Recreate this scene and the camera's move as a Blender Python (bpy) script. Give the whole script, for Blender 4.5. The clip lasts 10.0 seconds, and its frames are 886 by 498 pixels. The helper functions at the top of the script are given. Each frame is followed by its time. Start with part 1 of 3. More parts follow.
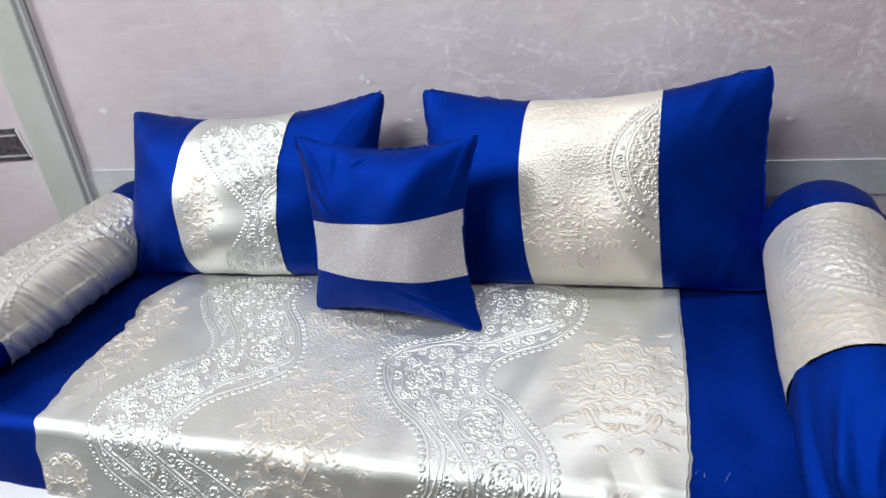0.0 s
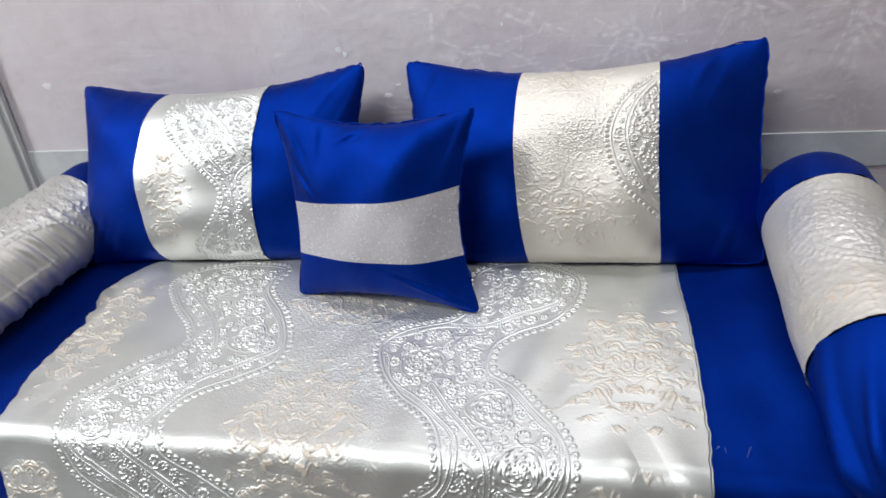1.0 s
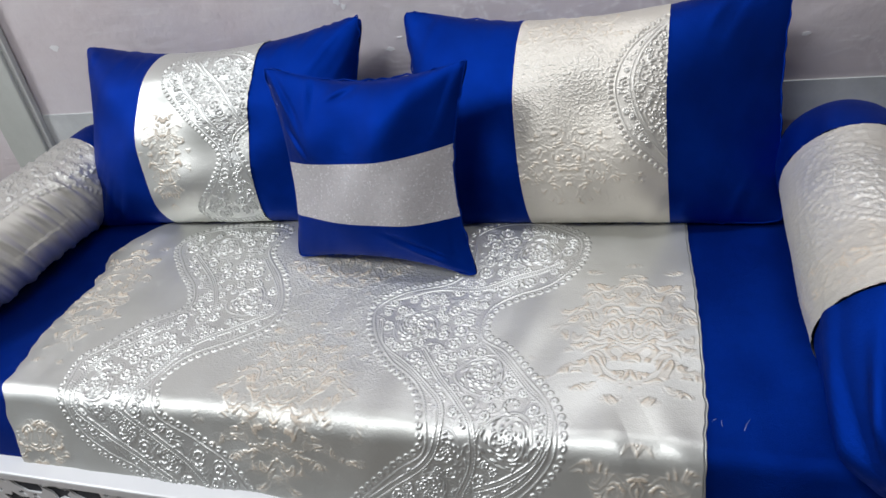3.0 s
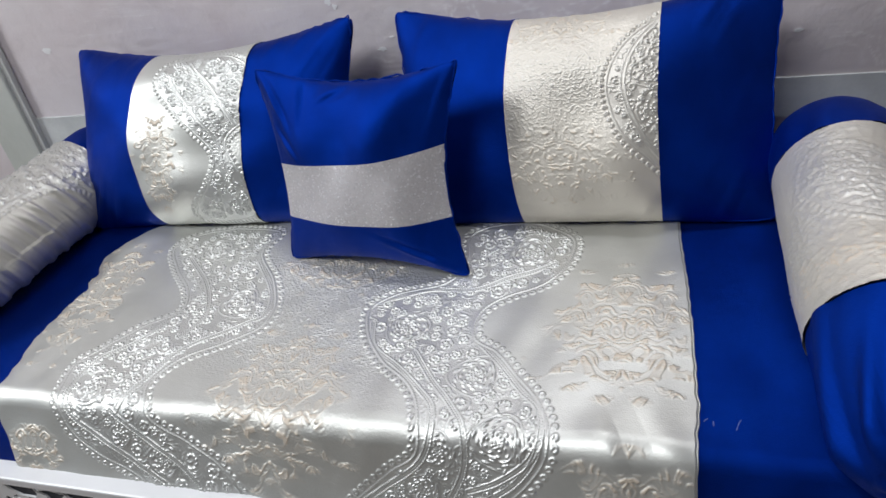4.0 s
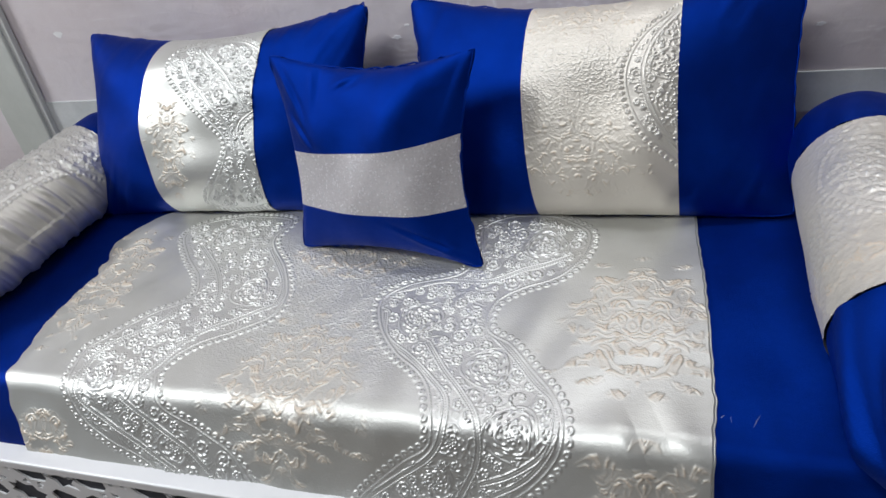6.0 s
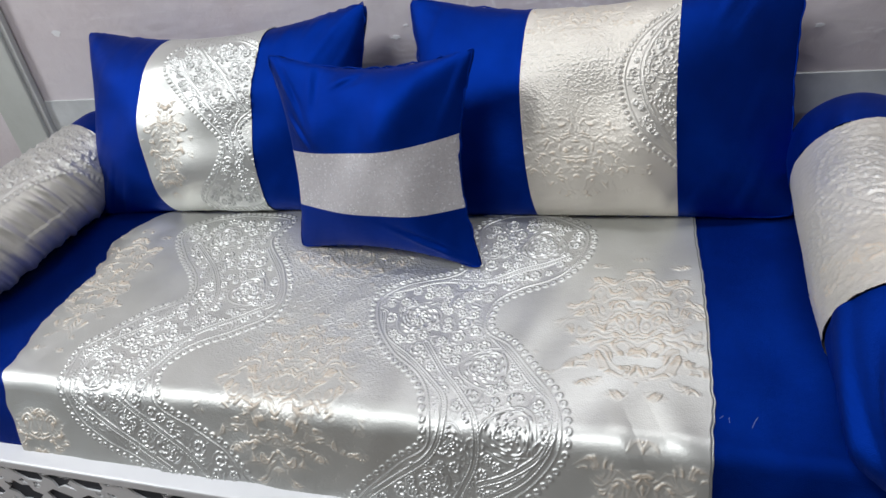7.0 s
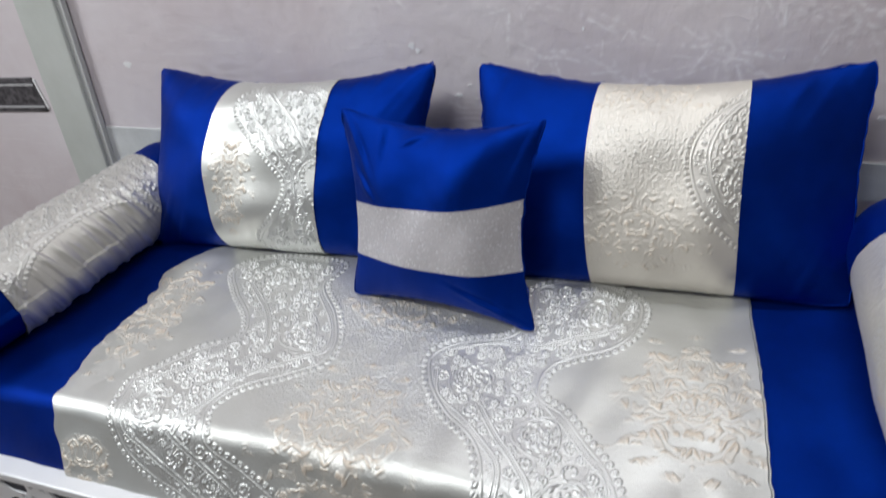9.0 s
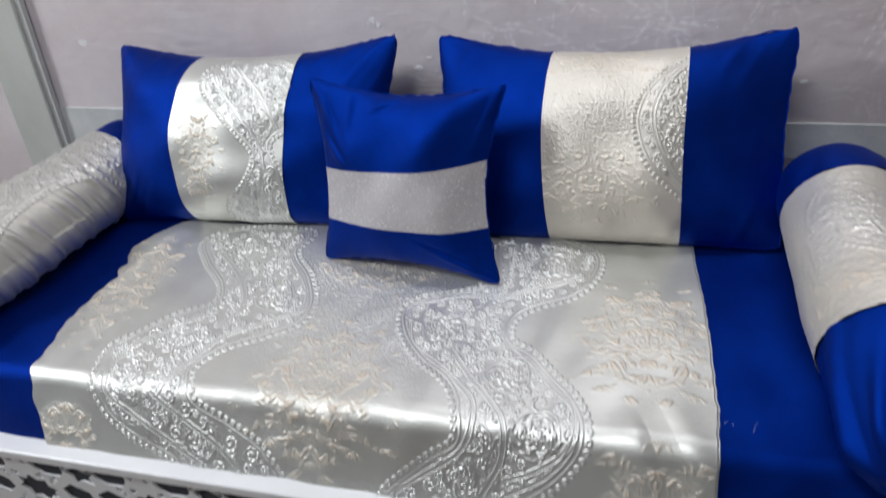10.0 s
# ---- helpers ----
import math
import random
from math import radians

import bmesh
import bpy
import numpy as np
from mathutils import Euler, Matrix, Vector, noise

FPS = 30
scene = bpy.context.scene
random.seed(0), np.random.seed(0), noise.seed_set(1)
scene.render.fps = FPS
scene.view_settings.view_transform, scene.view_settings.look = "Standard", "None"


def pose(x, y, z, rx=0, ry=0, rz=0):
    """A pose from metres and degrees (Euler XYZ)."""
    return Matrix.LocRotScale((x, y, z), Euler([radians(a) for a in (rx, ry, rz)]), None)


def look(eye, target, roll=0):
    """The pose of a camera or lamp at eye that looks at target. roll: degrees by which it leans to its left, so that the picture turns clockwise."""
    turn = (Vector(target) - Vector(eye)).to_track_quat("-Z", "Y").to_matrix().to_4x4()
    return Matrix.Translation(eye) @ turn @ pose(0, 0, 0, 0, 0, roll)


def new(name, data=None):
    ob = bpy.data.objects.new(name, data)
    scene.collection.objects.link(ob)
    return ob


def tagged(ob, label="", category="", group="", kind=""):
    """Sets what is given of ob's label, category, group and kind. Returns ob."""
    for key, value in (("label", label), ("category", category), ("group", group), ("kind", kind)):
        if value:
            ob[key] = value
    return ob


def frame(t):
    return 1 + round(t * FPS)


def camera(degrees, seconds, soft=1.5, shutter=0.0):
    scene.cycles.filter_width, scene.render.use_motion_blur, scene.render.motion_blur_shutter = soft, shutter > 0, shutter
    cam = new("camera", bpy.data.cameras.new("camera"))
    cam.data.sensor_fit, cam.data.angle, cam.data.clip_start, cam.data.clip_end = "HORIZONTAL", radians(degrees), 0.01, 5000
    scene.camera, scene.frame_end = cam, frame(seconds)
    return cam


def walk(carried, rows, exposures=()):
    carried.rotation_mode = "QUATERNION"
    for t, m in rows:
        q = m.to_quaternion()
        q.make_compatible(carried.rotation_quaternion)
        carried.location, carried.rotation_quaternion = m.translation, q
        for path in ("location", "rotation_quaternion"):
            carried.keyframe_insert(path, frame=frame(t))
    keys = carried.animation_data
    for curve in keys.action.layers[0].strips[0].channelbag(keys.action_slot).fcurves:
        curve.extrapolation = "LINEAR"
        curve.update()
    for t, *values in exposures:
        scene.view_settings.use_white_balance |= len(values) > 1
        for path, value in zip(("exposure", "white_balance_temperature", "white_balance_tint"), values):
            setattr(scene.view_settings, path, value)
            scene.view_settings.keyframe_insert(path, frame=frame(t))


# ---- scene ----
cam = camera(68.6, 10.0, shutter=0.5)
PATH = [
    (0, (0.289, 0.256, 1.312), (-0.376, 1.8, 0.228), -13.0),
    (0.5, (0.218, 0.268, 1.302), (-0.366, 1.83, 0.199), -12.9),
    (1, (0.173, 0.271, 1.294), (-0.32, 1.826, 0.136), -11.0),
    (1.5, (0.155, 0.261, 1.29), (-0.252, 1.82, 0.104), -9.6),
    (2, (0.168, 0.289, 1.28), (-0.315, 1.795, 0.056), -10.2),
    (2.5, (0.207, 0.316, 1.275), (-0.406, 1.786, 0.065), -13.6),
    (2.7, (0.233, 0.324, 1.266), (-0.385, 1.769, 0.028), -14.5),
    (3.8, (0.262, 0.339, 1.26), (-0.388, 1.768, 0.02), -16.1),
    (4, (0.264, 0.341, 1.26), (-0.365, 1.774, 0.014), -15.6),
    (4.5, (0.258, 0.343, 1.256), (-0.356, 1.776, 0.002), -15.3),
    (5, (0.249, 0.344, 1.249), (-0.378, 1.742, -0.036), -15.6),
    (5.5, (0.244, 0.342, 1.256), (-0.393, 1.751, -0.013), -15.2),
    (7, (0.241, 0.341, 1.254), (-0.391, 1.76, -0.007), -14.7),
    (7.5, (0.239, 0.341, 1.242), (-0.374, 1.721, -0.069), -14.6),
    (8, (0.237, 0.333, 1.228), (-0.377, 1.681, -0.116), -15.4),
    (8.5, (0.21, 0.325, 1.225), (-0.442, 1.654, -0.12), -15.4),
    (9, (0.164, 0.335, 1.317), (-0.505, 1.808, 0.142), -10.5),
    (9.5, (0.165, 0.309, 1.349), (-0.422, 1.838, 0.201), -11.0),
    (10, (0.15, 0.229, 1.317), (-0.363, 1.731, 0.1), -9.0),
]
EXPOSURES = [(0, -0.1), (1.0, -0.14), (2.0, -0.33), (4.0, -0.42), (8.5, -0.40), (9.3, -0.36), (10, -0.42)]
walk(cam, [(t, look(eye, target, roll)) for t, eye, target, roll in PATH], EXPOSURES)

# ---- light ----
world = bpy.data.worlds.new("world")
scene.world = world
world.use_nodes = True
sky = world.node_tree.nodes.new("ShaderNodeTexSky")
sky.sky_type, sky.sun_disc = "NISHITA", False
sky.sun_elevation, sky.sun_rotation = radians(40), radians(200)
world.node_tree.links.new(sky.outputs[0], world.node_tree.nodes["Background"].inputs[0])
world.node_tree.nodes["Background"].inputs[1].default_value = 0.1

FLOOR, CEIL, WALL_Y = -0.05, 3.4, 1.673
XL, XR, YF = -3.9, 2.1, -3.0


def area(name, m, w, h, power, colour):
    d = bpy.data.lights.new(name, "AREA")
    d.shape, d.size, d.size_y, d.energy, d.color = "RECTANGLE", w, h, power, colour
    ob = new(name, d)
    ob.matrix_world = m
    return ob


# a tube high on the far side, one on the wall above the divan, a ceiling lamp and an added weak fill at the window
# opening, all out of the camera's view
area("tube_lamp", look((-3.6, -0.30, 3.1), (0.6, 0.9, 2.0)), 1.2, 0.25, 122, (0.94, 0.97, 1.0))
area("wall_tube_lamp", look((0.22, 1.52, 2.15), (0.22, 1.35, 0.45)), 1.2, 0.10, 10, (0.93, 0.965, 1.0))
area("ceiling_lamp", look((-0.55, -0.10, 3.15), (0.2, 1.3, 0.8)), 1.2, 0.2, 45, (0.93, 0.965, 1.0))
area("west_fill", look((XL + 0.04, -1.0, 1.45), (0.0, 1.2, 0.6)), 1.3, 1.3, 2.5, (0.91, 0.958, 1.0))


# ---- materials ----
def mat(name):
    m = bpy.data.materials.new(name)
    m.use_nodes = True
    n, l = m.node_tree.nodes, m.node_tree.links
    return m, n, l, n["Principled BSDF"]


def tex(n, l, kind, scale, detail=4.0, rough=0.6, stretch=(1, 1, 1), turn=(0, 0, 0), coords="Object"):
    co, mp = n.new("ShaderNodeTexCoord"), n.new("ShaderNodeMapping")
    l.new(co.outputs[coords], mp.inputs[0])
    mp.inputs["Scale"].default_value = stretch
    mp.inputs["Rotation"].default_value = turn
    t = n.new(kind)
    l.new(mp.outputs[0], t.inputs["Vector"])
    t.inputs["Scale"].default_value = scale
    if kind == "ShaderNodeTexNoise":
        t.inputs["Detail"].default_value, t.inputs["Roughness"].default_value = detail, rough
    return t


def ramp(n, l, src, *stops):
    r = n.new("ShaderNodeValToRGB")
    while len(r.color_ramp.elements) < len(stops):
        r.color_ramp.elements.new(0.5)
    for e, (p, c) in zip(r.color_ramp.elements, stops):
        e.position, e.color = p, (*c, 1) if len(c) == 3 else c
    l.new(src, r.inputs[0])
    return r.outputs[0]


def mix(n, l, fac, a, b, mode="MIX"):
    x = n.new("ShaderNodeMix")
    x.data_type, x.blend_type = "RGBA", mode
    for sock, v in ((x.inputs[0], fac), (x.inputs[6], a), (x.inputs[7], b)):
        if isinstance(v, (int, float)):
            sock.default_value = v
        elif isinstance(v, tuple):
            sock.default_value = (*v, 1)
        else:
            l.new(v, sock)
    return x.outputs[2]


def bump(n, l, b, height, strength, dist, prev=None):
    k = n.new("ShaderNodeBump")
    k.inputs["Strength"].default_value, k.inputs["Distance"].default_value = strength, dist
    l.new(height, k.inputs["Height"])
    if prev:
        l.new(prev, k.inputs["Normal"])
    l.new(k.outputs[0], b.inputs["Normal"])
    return k.outputs[0]


G = lambda v: (v, v, v)


def velvet():
    m, n, l, b = mat("blue_velvet")
    nap = tex(n, l, "ShaderNodeTexNoise", 9, 3)
    col = ramp(n, l, nap.outputs[0], (0.3, (0.0010, 0.020, 0.21)), (0.7, (0.0015, 0.029, 0.28)))
    l.new(col, b.inputs["Base Color"])
    b.inputs["Roughness"].default_value = 0.58
    b.inputs["Metallic"].default_value = 0.97
    b.inputs["Specular IOR Level"].default_value = 0.03
    b.inputs["Sheen Weight"].default_value = 0.02
    b.inputs["Sheen Roughness"].default_value = 0.4
    b.inputs["Sheen Tint"].default_value = (0.0, 0.10, 0.85, 1)
    brushed = tex(n, l, "ShaderNodeTexNoise", 38, 5, 0.65)
    k = bump(n, l, b, brushed.outputs[0], 0.3, 0.003)
    fine = tex(n, l, "ShaderNodeTexNoise", 700, 2)
    bump(n, l, b, fine.outputs[0], 0.5, 0.0012, k)
    return m


def brocade():
    """Pearl satin, with silver thread where the weave is 'silver' and matt cream where it is 'flower'."""
    m, n, l, b = mat("silver_brocade")
    silver, flower = n.new("ShaderNodeAttribute"), n.new("ShaderNodeAttribute")
    silver.attribute_name, flower.attribute_name = "silver", "flower"
    tone = tex(n, l, "ShaderNodeTexNoise", 6, 3)
    base = ramp(n, l, tone.outputs[0], (0.3, (0.59, 0.59, 0.555)), (0.7, (0.655, 0.66, 0.635)))
    col = mix(n, l, flower.outputs["Fac"], base, (0.63, 0.535, 0.43))
    col = mix(n, l, silver.outputs["Fac"], col, (0.68, 0.685, 0.68))
    l.new(col, b.inputs["Base Color"])

    def by_weave(sock, satin, leaf, thread):
        a = mix(n, l, flower.outputs["Fac"], G(satin), G(leaf))
        l.new(mix(n, l, silver.outputs["Fac"], a, G(thread)), sock)
    by_weave(b.inputs["Metallic"], 0.74, 0.22, 0.85)
    by_weave(b.inputs["Roughness"], 0.45, 0.62, 0.37)
    b.inputs["Sheen Weight"].default_value = 0.1
    weave = tex(n, l, "ShaderNodeTexVoronoi", 420, coords="Object")
    k = bump(n, l, b, weave.outputs["Distance"], 0.11, 0.0015)
    # foil thread catches the light in small facets
    facet = tex(n, l, "ShaderNodeTexVoronoi", 230)
    mul = n.new("ShaderNodeMath")
    mul.operation = "MULTIPLY"
    l.new(facet.outputs["Color"], mul.inputs[0])
    l.new(silver.outputs["Fac"], mul.inputs[1])
    k = bump(n, l, b, mul.outputs[0], 0.35, 0.0015, k)
    ripple = tex(n, l, "ShaderNodeTexNoise", 55, 3, stretch=(0.5, 1, 1))
    bump(n, l, b, ripple.outputs[0], 0.07, 0.004, k)
    return m


def lurex():
    m, n, l, b = mat("glitter_lurex")
    spark = tex(n, l, "ShaderNodeTexVoronoi", 330)
    col = ramp(n, l, spark.outputs["Color"], (0.2, (0.50, 0.475, 0.49)), (0.72, (0.56, 0.535, 0.55)), (0.86, (0.88, 0.87, 0.90)))
    l.new(col, b.inputs["Base Color"])
    b.inputs["Metallic"].default_value = 0.40
    l.new(ramp(n, l, spark.outputs["Color"], (0.70, G(0.6)), (0.85, G(0.15))), b.inputs["Roughness"])
    rib = tex(n, l, "ShaderNodeTexNoise", 260, 2, stretch=(0.25, 1, 1.6))
    k = bump(n, l, b, rib.outputs[0], 0.3, 0.0015)
    bump(n, l, b, ramp(n, l, spark.outputs["Color"], (0.70, G(0)), (0.95, G(1))), 0.9, 0.0020, k)
    return m


def plaster():
    m, n, l, b = mat("distempered_plaster")
    big = tex(n, l, "ShaderNodeTexNoise", 1.6, 5, 0.62)
    col = ramp(n, l, big.outputs[0], (0.30, (0.60, 0.52, 0.54)), (0.52, (0.68, 0.62, 0.64)), (0.72, (0.74, 0.70, 0.725)))
    streak = tex(n, l, "ShaderNodeTexNoise", 3.2, 6, 0.7, stretch=(1.0, 1, 0.25))
    col = mix(n, l, ramp(n, l, streak.outputs[0], (0.53, G(0)), (0.75, G(0.55))), col, (0.78, 0.74, 0.76))
    # trowel and scraper strokes in two directions
    for turn, thr in ((0.5, 0.66), (-0.42, 0.68)):
        s = tex(n, l, "ShaderNodeTexNoise", 9, 5, 0.75, stretch=(0.22, 1, 3.2), turn=(0, turn, 0))
        col = mix(n, l, ramp(n, l, s.outputs[0], (thr - 0.08, G(0)), (thr + 0.08, G(0.6))), col, (0.80, 0.77, 0.78))
    scrape = n.new("ShaderNodeAttribute")
    scrape.attribute_name = "scrape"
    col = mix(n, l, scrape.outputs["Fac"], col, (0.88, 0.85, 0.86))
    # this tint carries the painted light falloff and the darker patches
    shade_tint = n.new("ShaderNodeAttribute")
    shade_tint.attribute_name = "shade_tint"
    col = mix(n, l, shade_tint.outputs["Fac"], col, (0.40, 0.33, 0.34))
    grime = tex(n, l, "ShaderNodeTexNoise", 5, 6, 0.7)
    col = mix(n, l, ramp(n, l, grime.outputs[0], (0.58, G(0)), (0.8, G(0.4))), col, (0.46, 0.40, 0.42))
    l.new(col, b.inputs["Base Color"])
    b.inputs["Roughness"].default_value = 0.8
    rough = tex(n, l, "ShaderNodeTexNoise", 24, 8, 0.65)
    bump(n, l, b, rough.outputs[0], 0.35, 0.01)
    return m


def worn(name, a, c, scale=5, rough=0.6, relief=0.2, metal=0.0):
    m, n, l, b = mat(name)
    t = tex(n, l, "ShaderNodeTexNoise", scale, 6, 0.65)
    l.new(ramp(n, l, t.outputs[0], (0.35, a), (0.68, c)), b.inputs["Base Color"])
    b.inputs["Roughness"].default_value, b.inputs["Metallic"].default_value = rough, metal
    f = tex(n, l, "ShaderNodeTexNoise", scale * 14, 4)
    bump(n, l, b, f.outputs[0], relief, 0.004)
    return m


VELVET, BROCADE, LUREX, PLASTER = velvet(), brocade(), lurex(), plaster()
BAND = worn("grey_white_limewash", (0.56, 0.58, 0.58), (0.72, 0.74, 0.74), 7, 0.7, 0.4)
CHIP = worn("white_undercoat", (0.80, 0.79, 0.80), (0.88, 0.87, 0.88), 40, 0.7)
PLANK = worn("pale_primed_board", (0.50, 0.525, 0.49), (0.59, 0.61, 0.58), 4, 0.6, 0.3)
PLANK_SIDE = worn("board_side", (0.50, 0.51, 0.50), (0.58, 0.59, 0.58), 6, 0.7, 0.3)
LACQUER = worn("white_lacquer", (0.74, 0.75, 0.77), (0.80, 0.81, 0.83), 3, 0.35, 0.06)
DARK = worn("dark_panel_backing", (0.02, 0.024, 0.035), (0.045, 0.05, 0.065), 12, 0.8)
STONE = worn("dark_granite_tile", (0.025, 0.024, 0.028), (0.16, 0.15, 0.16), 60, 0.3, 0.1)
TILE_LINE = worn("pale_tile_line", (0.42, 0.42, 0.43), (0.55, 0.54, 0.55), 30, 0.4)
FLOOR_M = worn("brown_cement_floor", (0.16, 0.125, 0.10), (0.30, 0.25, 0.21), 9, 0.6, 0.4)
CEILING_M = worn("dull_ceiling_paint", (0.26, 0.255, 0.25), (0.33, 0.325, 0.32), 3, 0.8)
CEMENT = worn("raw_cement_render", (0.17, 0.165, 0.16), (0.27, 0.26, 0.25), 5, 0.85, 0.4)
THREAD = worn("white_thread", (0.75, 0.76, 0.8), (0.85, 0.85, 0.88), 50, 0.6)


# ---- builders ----
def link_mesh(name, verts, faces, material, parent=None, label="", smooth=True, attrs=None):
    me = bpy.data.meshes.new(name)
    me.from_pydata([tuple(map(float, v)) for v in verts], [], faces)
    me.materials.append(material)
    if smooth:
        me.polygons.foreach_set("use_smooth", [True] * len(me.polygons))
    for key, values in (attrs or {}).items():
        at = me.attributes.new(key, "FLOAT", "POINT")
        at.data.foreach_set("value", np.clip(values, 0, 1).astype(np.float32))
    me.update()
    ob = new(name, me)
    ob.parent = parent
    if label:
        ob["label"] = label
    return ob


def part(name, bm, material, parent=None, label="", smooth=False):
    me = bpy.data.meshes.new(name)
    bmesh.ops.recalc_face_normals(bm, faces=bm.faces)
    bm.to_mesh(me)
    bm.free()
    me.materials.append(material)
    if smooth:
        me.polygons.foreach_set("use_smooth", [True] * len(me.polygons))
    ob = new(name, me)
    ob.parent = parent
    if label:
        ob["label"] = label
    return ob


def box(x0, x1, y0, y1, z0, z1, bevel=0.0, seg=2):
    bm = bmesh.new()
    bmesh.ops.create_cube(bm, size=1)
    for v in bm.verts:
        v.co = Vector(((x0, x1)[v.co.x > 0], (y0, y1)[v.co.y > 0], (z0, z1)[v.co.z > 0]))
    if bevel:
        bmesh.ops.bevel(bm, geom=bm.edges[:], offset=bevel, segments=seg, affect="EDGES", profile=0.5)
    return bm


def thing(name, label, category, at=(0, 0, 0), group=""):
    ob = new(name)
    ob.location = at
    ob.empty_display_size = 0.05
    return tagged(ob, label, category, group)


def grid_faces(nu, nv, wrap=False):
    w = nu if wrap else nu - 1
    return [(j * nu + i, j * nu + (i + 1) % nu, (j + 1) * nu + (i + 1) % nu, (j + 1) * nu + i) for j in range(nv - 1) for i in range(w)]


def tube(points, radius, sides=6):
    """A thin round cord along points; returns verts and faces."""
    P = np.array(points, float)
    T = np.gradient(P, axis=0)
    T /= np.linalg.norm(T, axis=1)[:, None] + 1e-9
    ref = np.array((0.31, 0.17, 0.93))
    A = np.cross(T, ref)
    A /= np.linalg.norm(A, axis=1)[:, None] + 1e-9
    B = np.cross(T, A)
    ang = np.arange(sides) * 2 * np.pi / sides
    V = P[:, None] + radius * (np.cos(ang)[None, :, None] * A[:, None] + np.sin(ang)[None, :, None] * B[:, None])
    return V.reshape(-1, 3), grid_faces(sides, len(P), True)


# ---- the woven pattern: heights in metres over the cloth's own plane ----
def waves(S, T, seed, ls, lt, k=22, spread=0.35):
    """A smooth random field of about unit size, with wavelengths ls and lt."""
    r = np.random.RandomState(seed)
    f = np.zeros_like(S)
    for _ in range(k):
        a, q = r.uniform(0, 2 * np.pi), 1 + r.uniform(-spread, spread)
        f += np.cos(2 * np.pi * q * (np.cos(a) * S / ls + np.sin(a) * T / lt) + r.uniform(0, 6.28))
    return f / math.sqrt(k / 2)


def loop_curve(ctrl, per=9):
    C = np.array(ctrl, float)
    n, out = len(C), []
    for i in range(n):
        p0, p1, p2, p3 = C[i - 1], C[i], C[(i + 1) % n], C[(i + 2) % n]
        for t in np.arange(per) / per:
            out.append(0.5 * (2 * p1 + (p2 - p0) * t + (2 * p0 - 5 * p1 + 4 * p2 - p3) * t * t + (3 * p1 - p0 - 3 * p2 + p3) * t ** 3))
    return np.array(out)


def outline_field(S, T, loop):
    """The distance to a closed outline (plus: inside) and the length along it, at every place."""
    A, B = loop, np.roll(loop, -1, 0)
    seg = np.linalg.norm(B - A, axis=1)
    start = np.concatenate(([0], np.cumsum(seg)[:-1]))
    best, along, inside = np.full(S.shape, 9.0), np.zeros(S.shape), np.zeros(S.shape, bool)
    for a, b, s, q in zip(A, B, seg, start):
        d = (b - a) / max(s, 1e-9)
        h = np.clip((S - a[0]) * d[0] + (T - a[1]) * d[1], 0, s)
        e = np.hypot(S - a[0] - h * d[0], T - a[1] - h * d[1])
        m = e < best
        best[m], along[m] = e[m], (q + h)[m]
        if b[1] != a[1]:
            inside ^= ((a[1] > T) != (b[1] > T)) & (S < (b[0] - a[0]) * (T - a[1]) / (b[1] - a[1]) + a[0])
    return np.where(inside, best, -best), along


def open_curve(ctrl, per=8):
    C = np.array(ctrl, float)
    C = np.concatenate([[2 * C[0] - C[1]], C, [2 * C[-1] - C[-2]]])
    out = []
    for p0, p1, p2, p3 in zip(C, C[1:], C[2:], C[3:]):
        for t in np.arange(per) / per:
            out.append(0.5 * (2 * p1 + (p2 - p0) * t + (2 * p0 - 5 * p1 + 4 * p2 - p3) * t * t + (3 * p1 - p0 - 3 * p2 + p3) * t ** 3))
    return np.array(out + [C[-2]])


def line_field(S, T, line, reach=0.012):
    """The distance to an open line and the length along it, near the line."""
    best, along, q = np.full(S.shape, 9.0), np.zeros(S.shape), 0.0
    for a, b in zip(line, line[1:]):
        s = np.hypot(*(b - a))
        d = (b - a) / max(s, 1e-9)
        lo, hi = np.minimum(a, b) - reach, np.maximum(a, b) + reach
        near = np.nonzero((S > lo[0]) & (S < hi[0]) & (T > lo[1]) & (T < hi[1]))
        x, y = S[near] - a[0], T[near] - a[1]
        h = np.clip(x * d[0] + y * d[1], 0, s)
        e = np.hypot(x - h * d[0], y - h * d[1])
        m = e < best[near]
        near = tuple(k[m] for k in near)
        best[near], along[near] = e[m], q + h[m]
        q += s
    return best, along


def ridge(d, at, width):
    return np.exp(-((d - at) / width) ** 2)


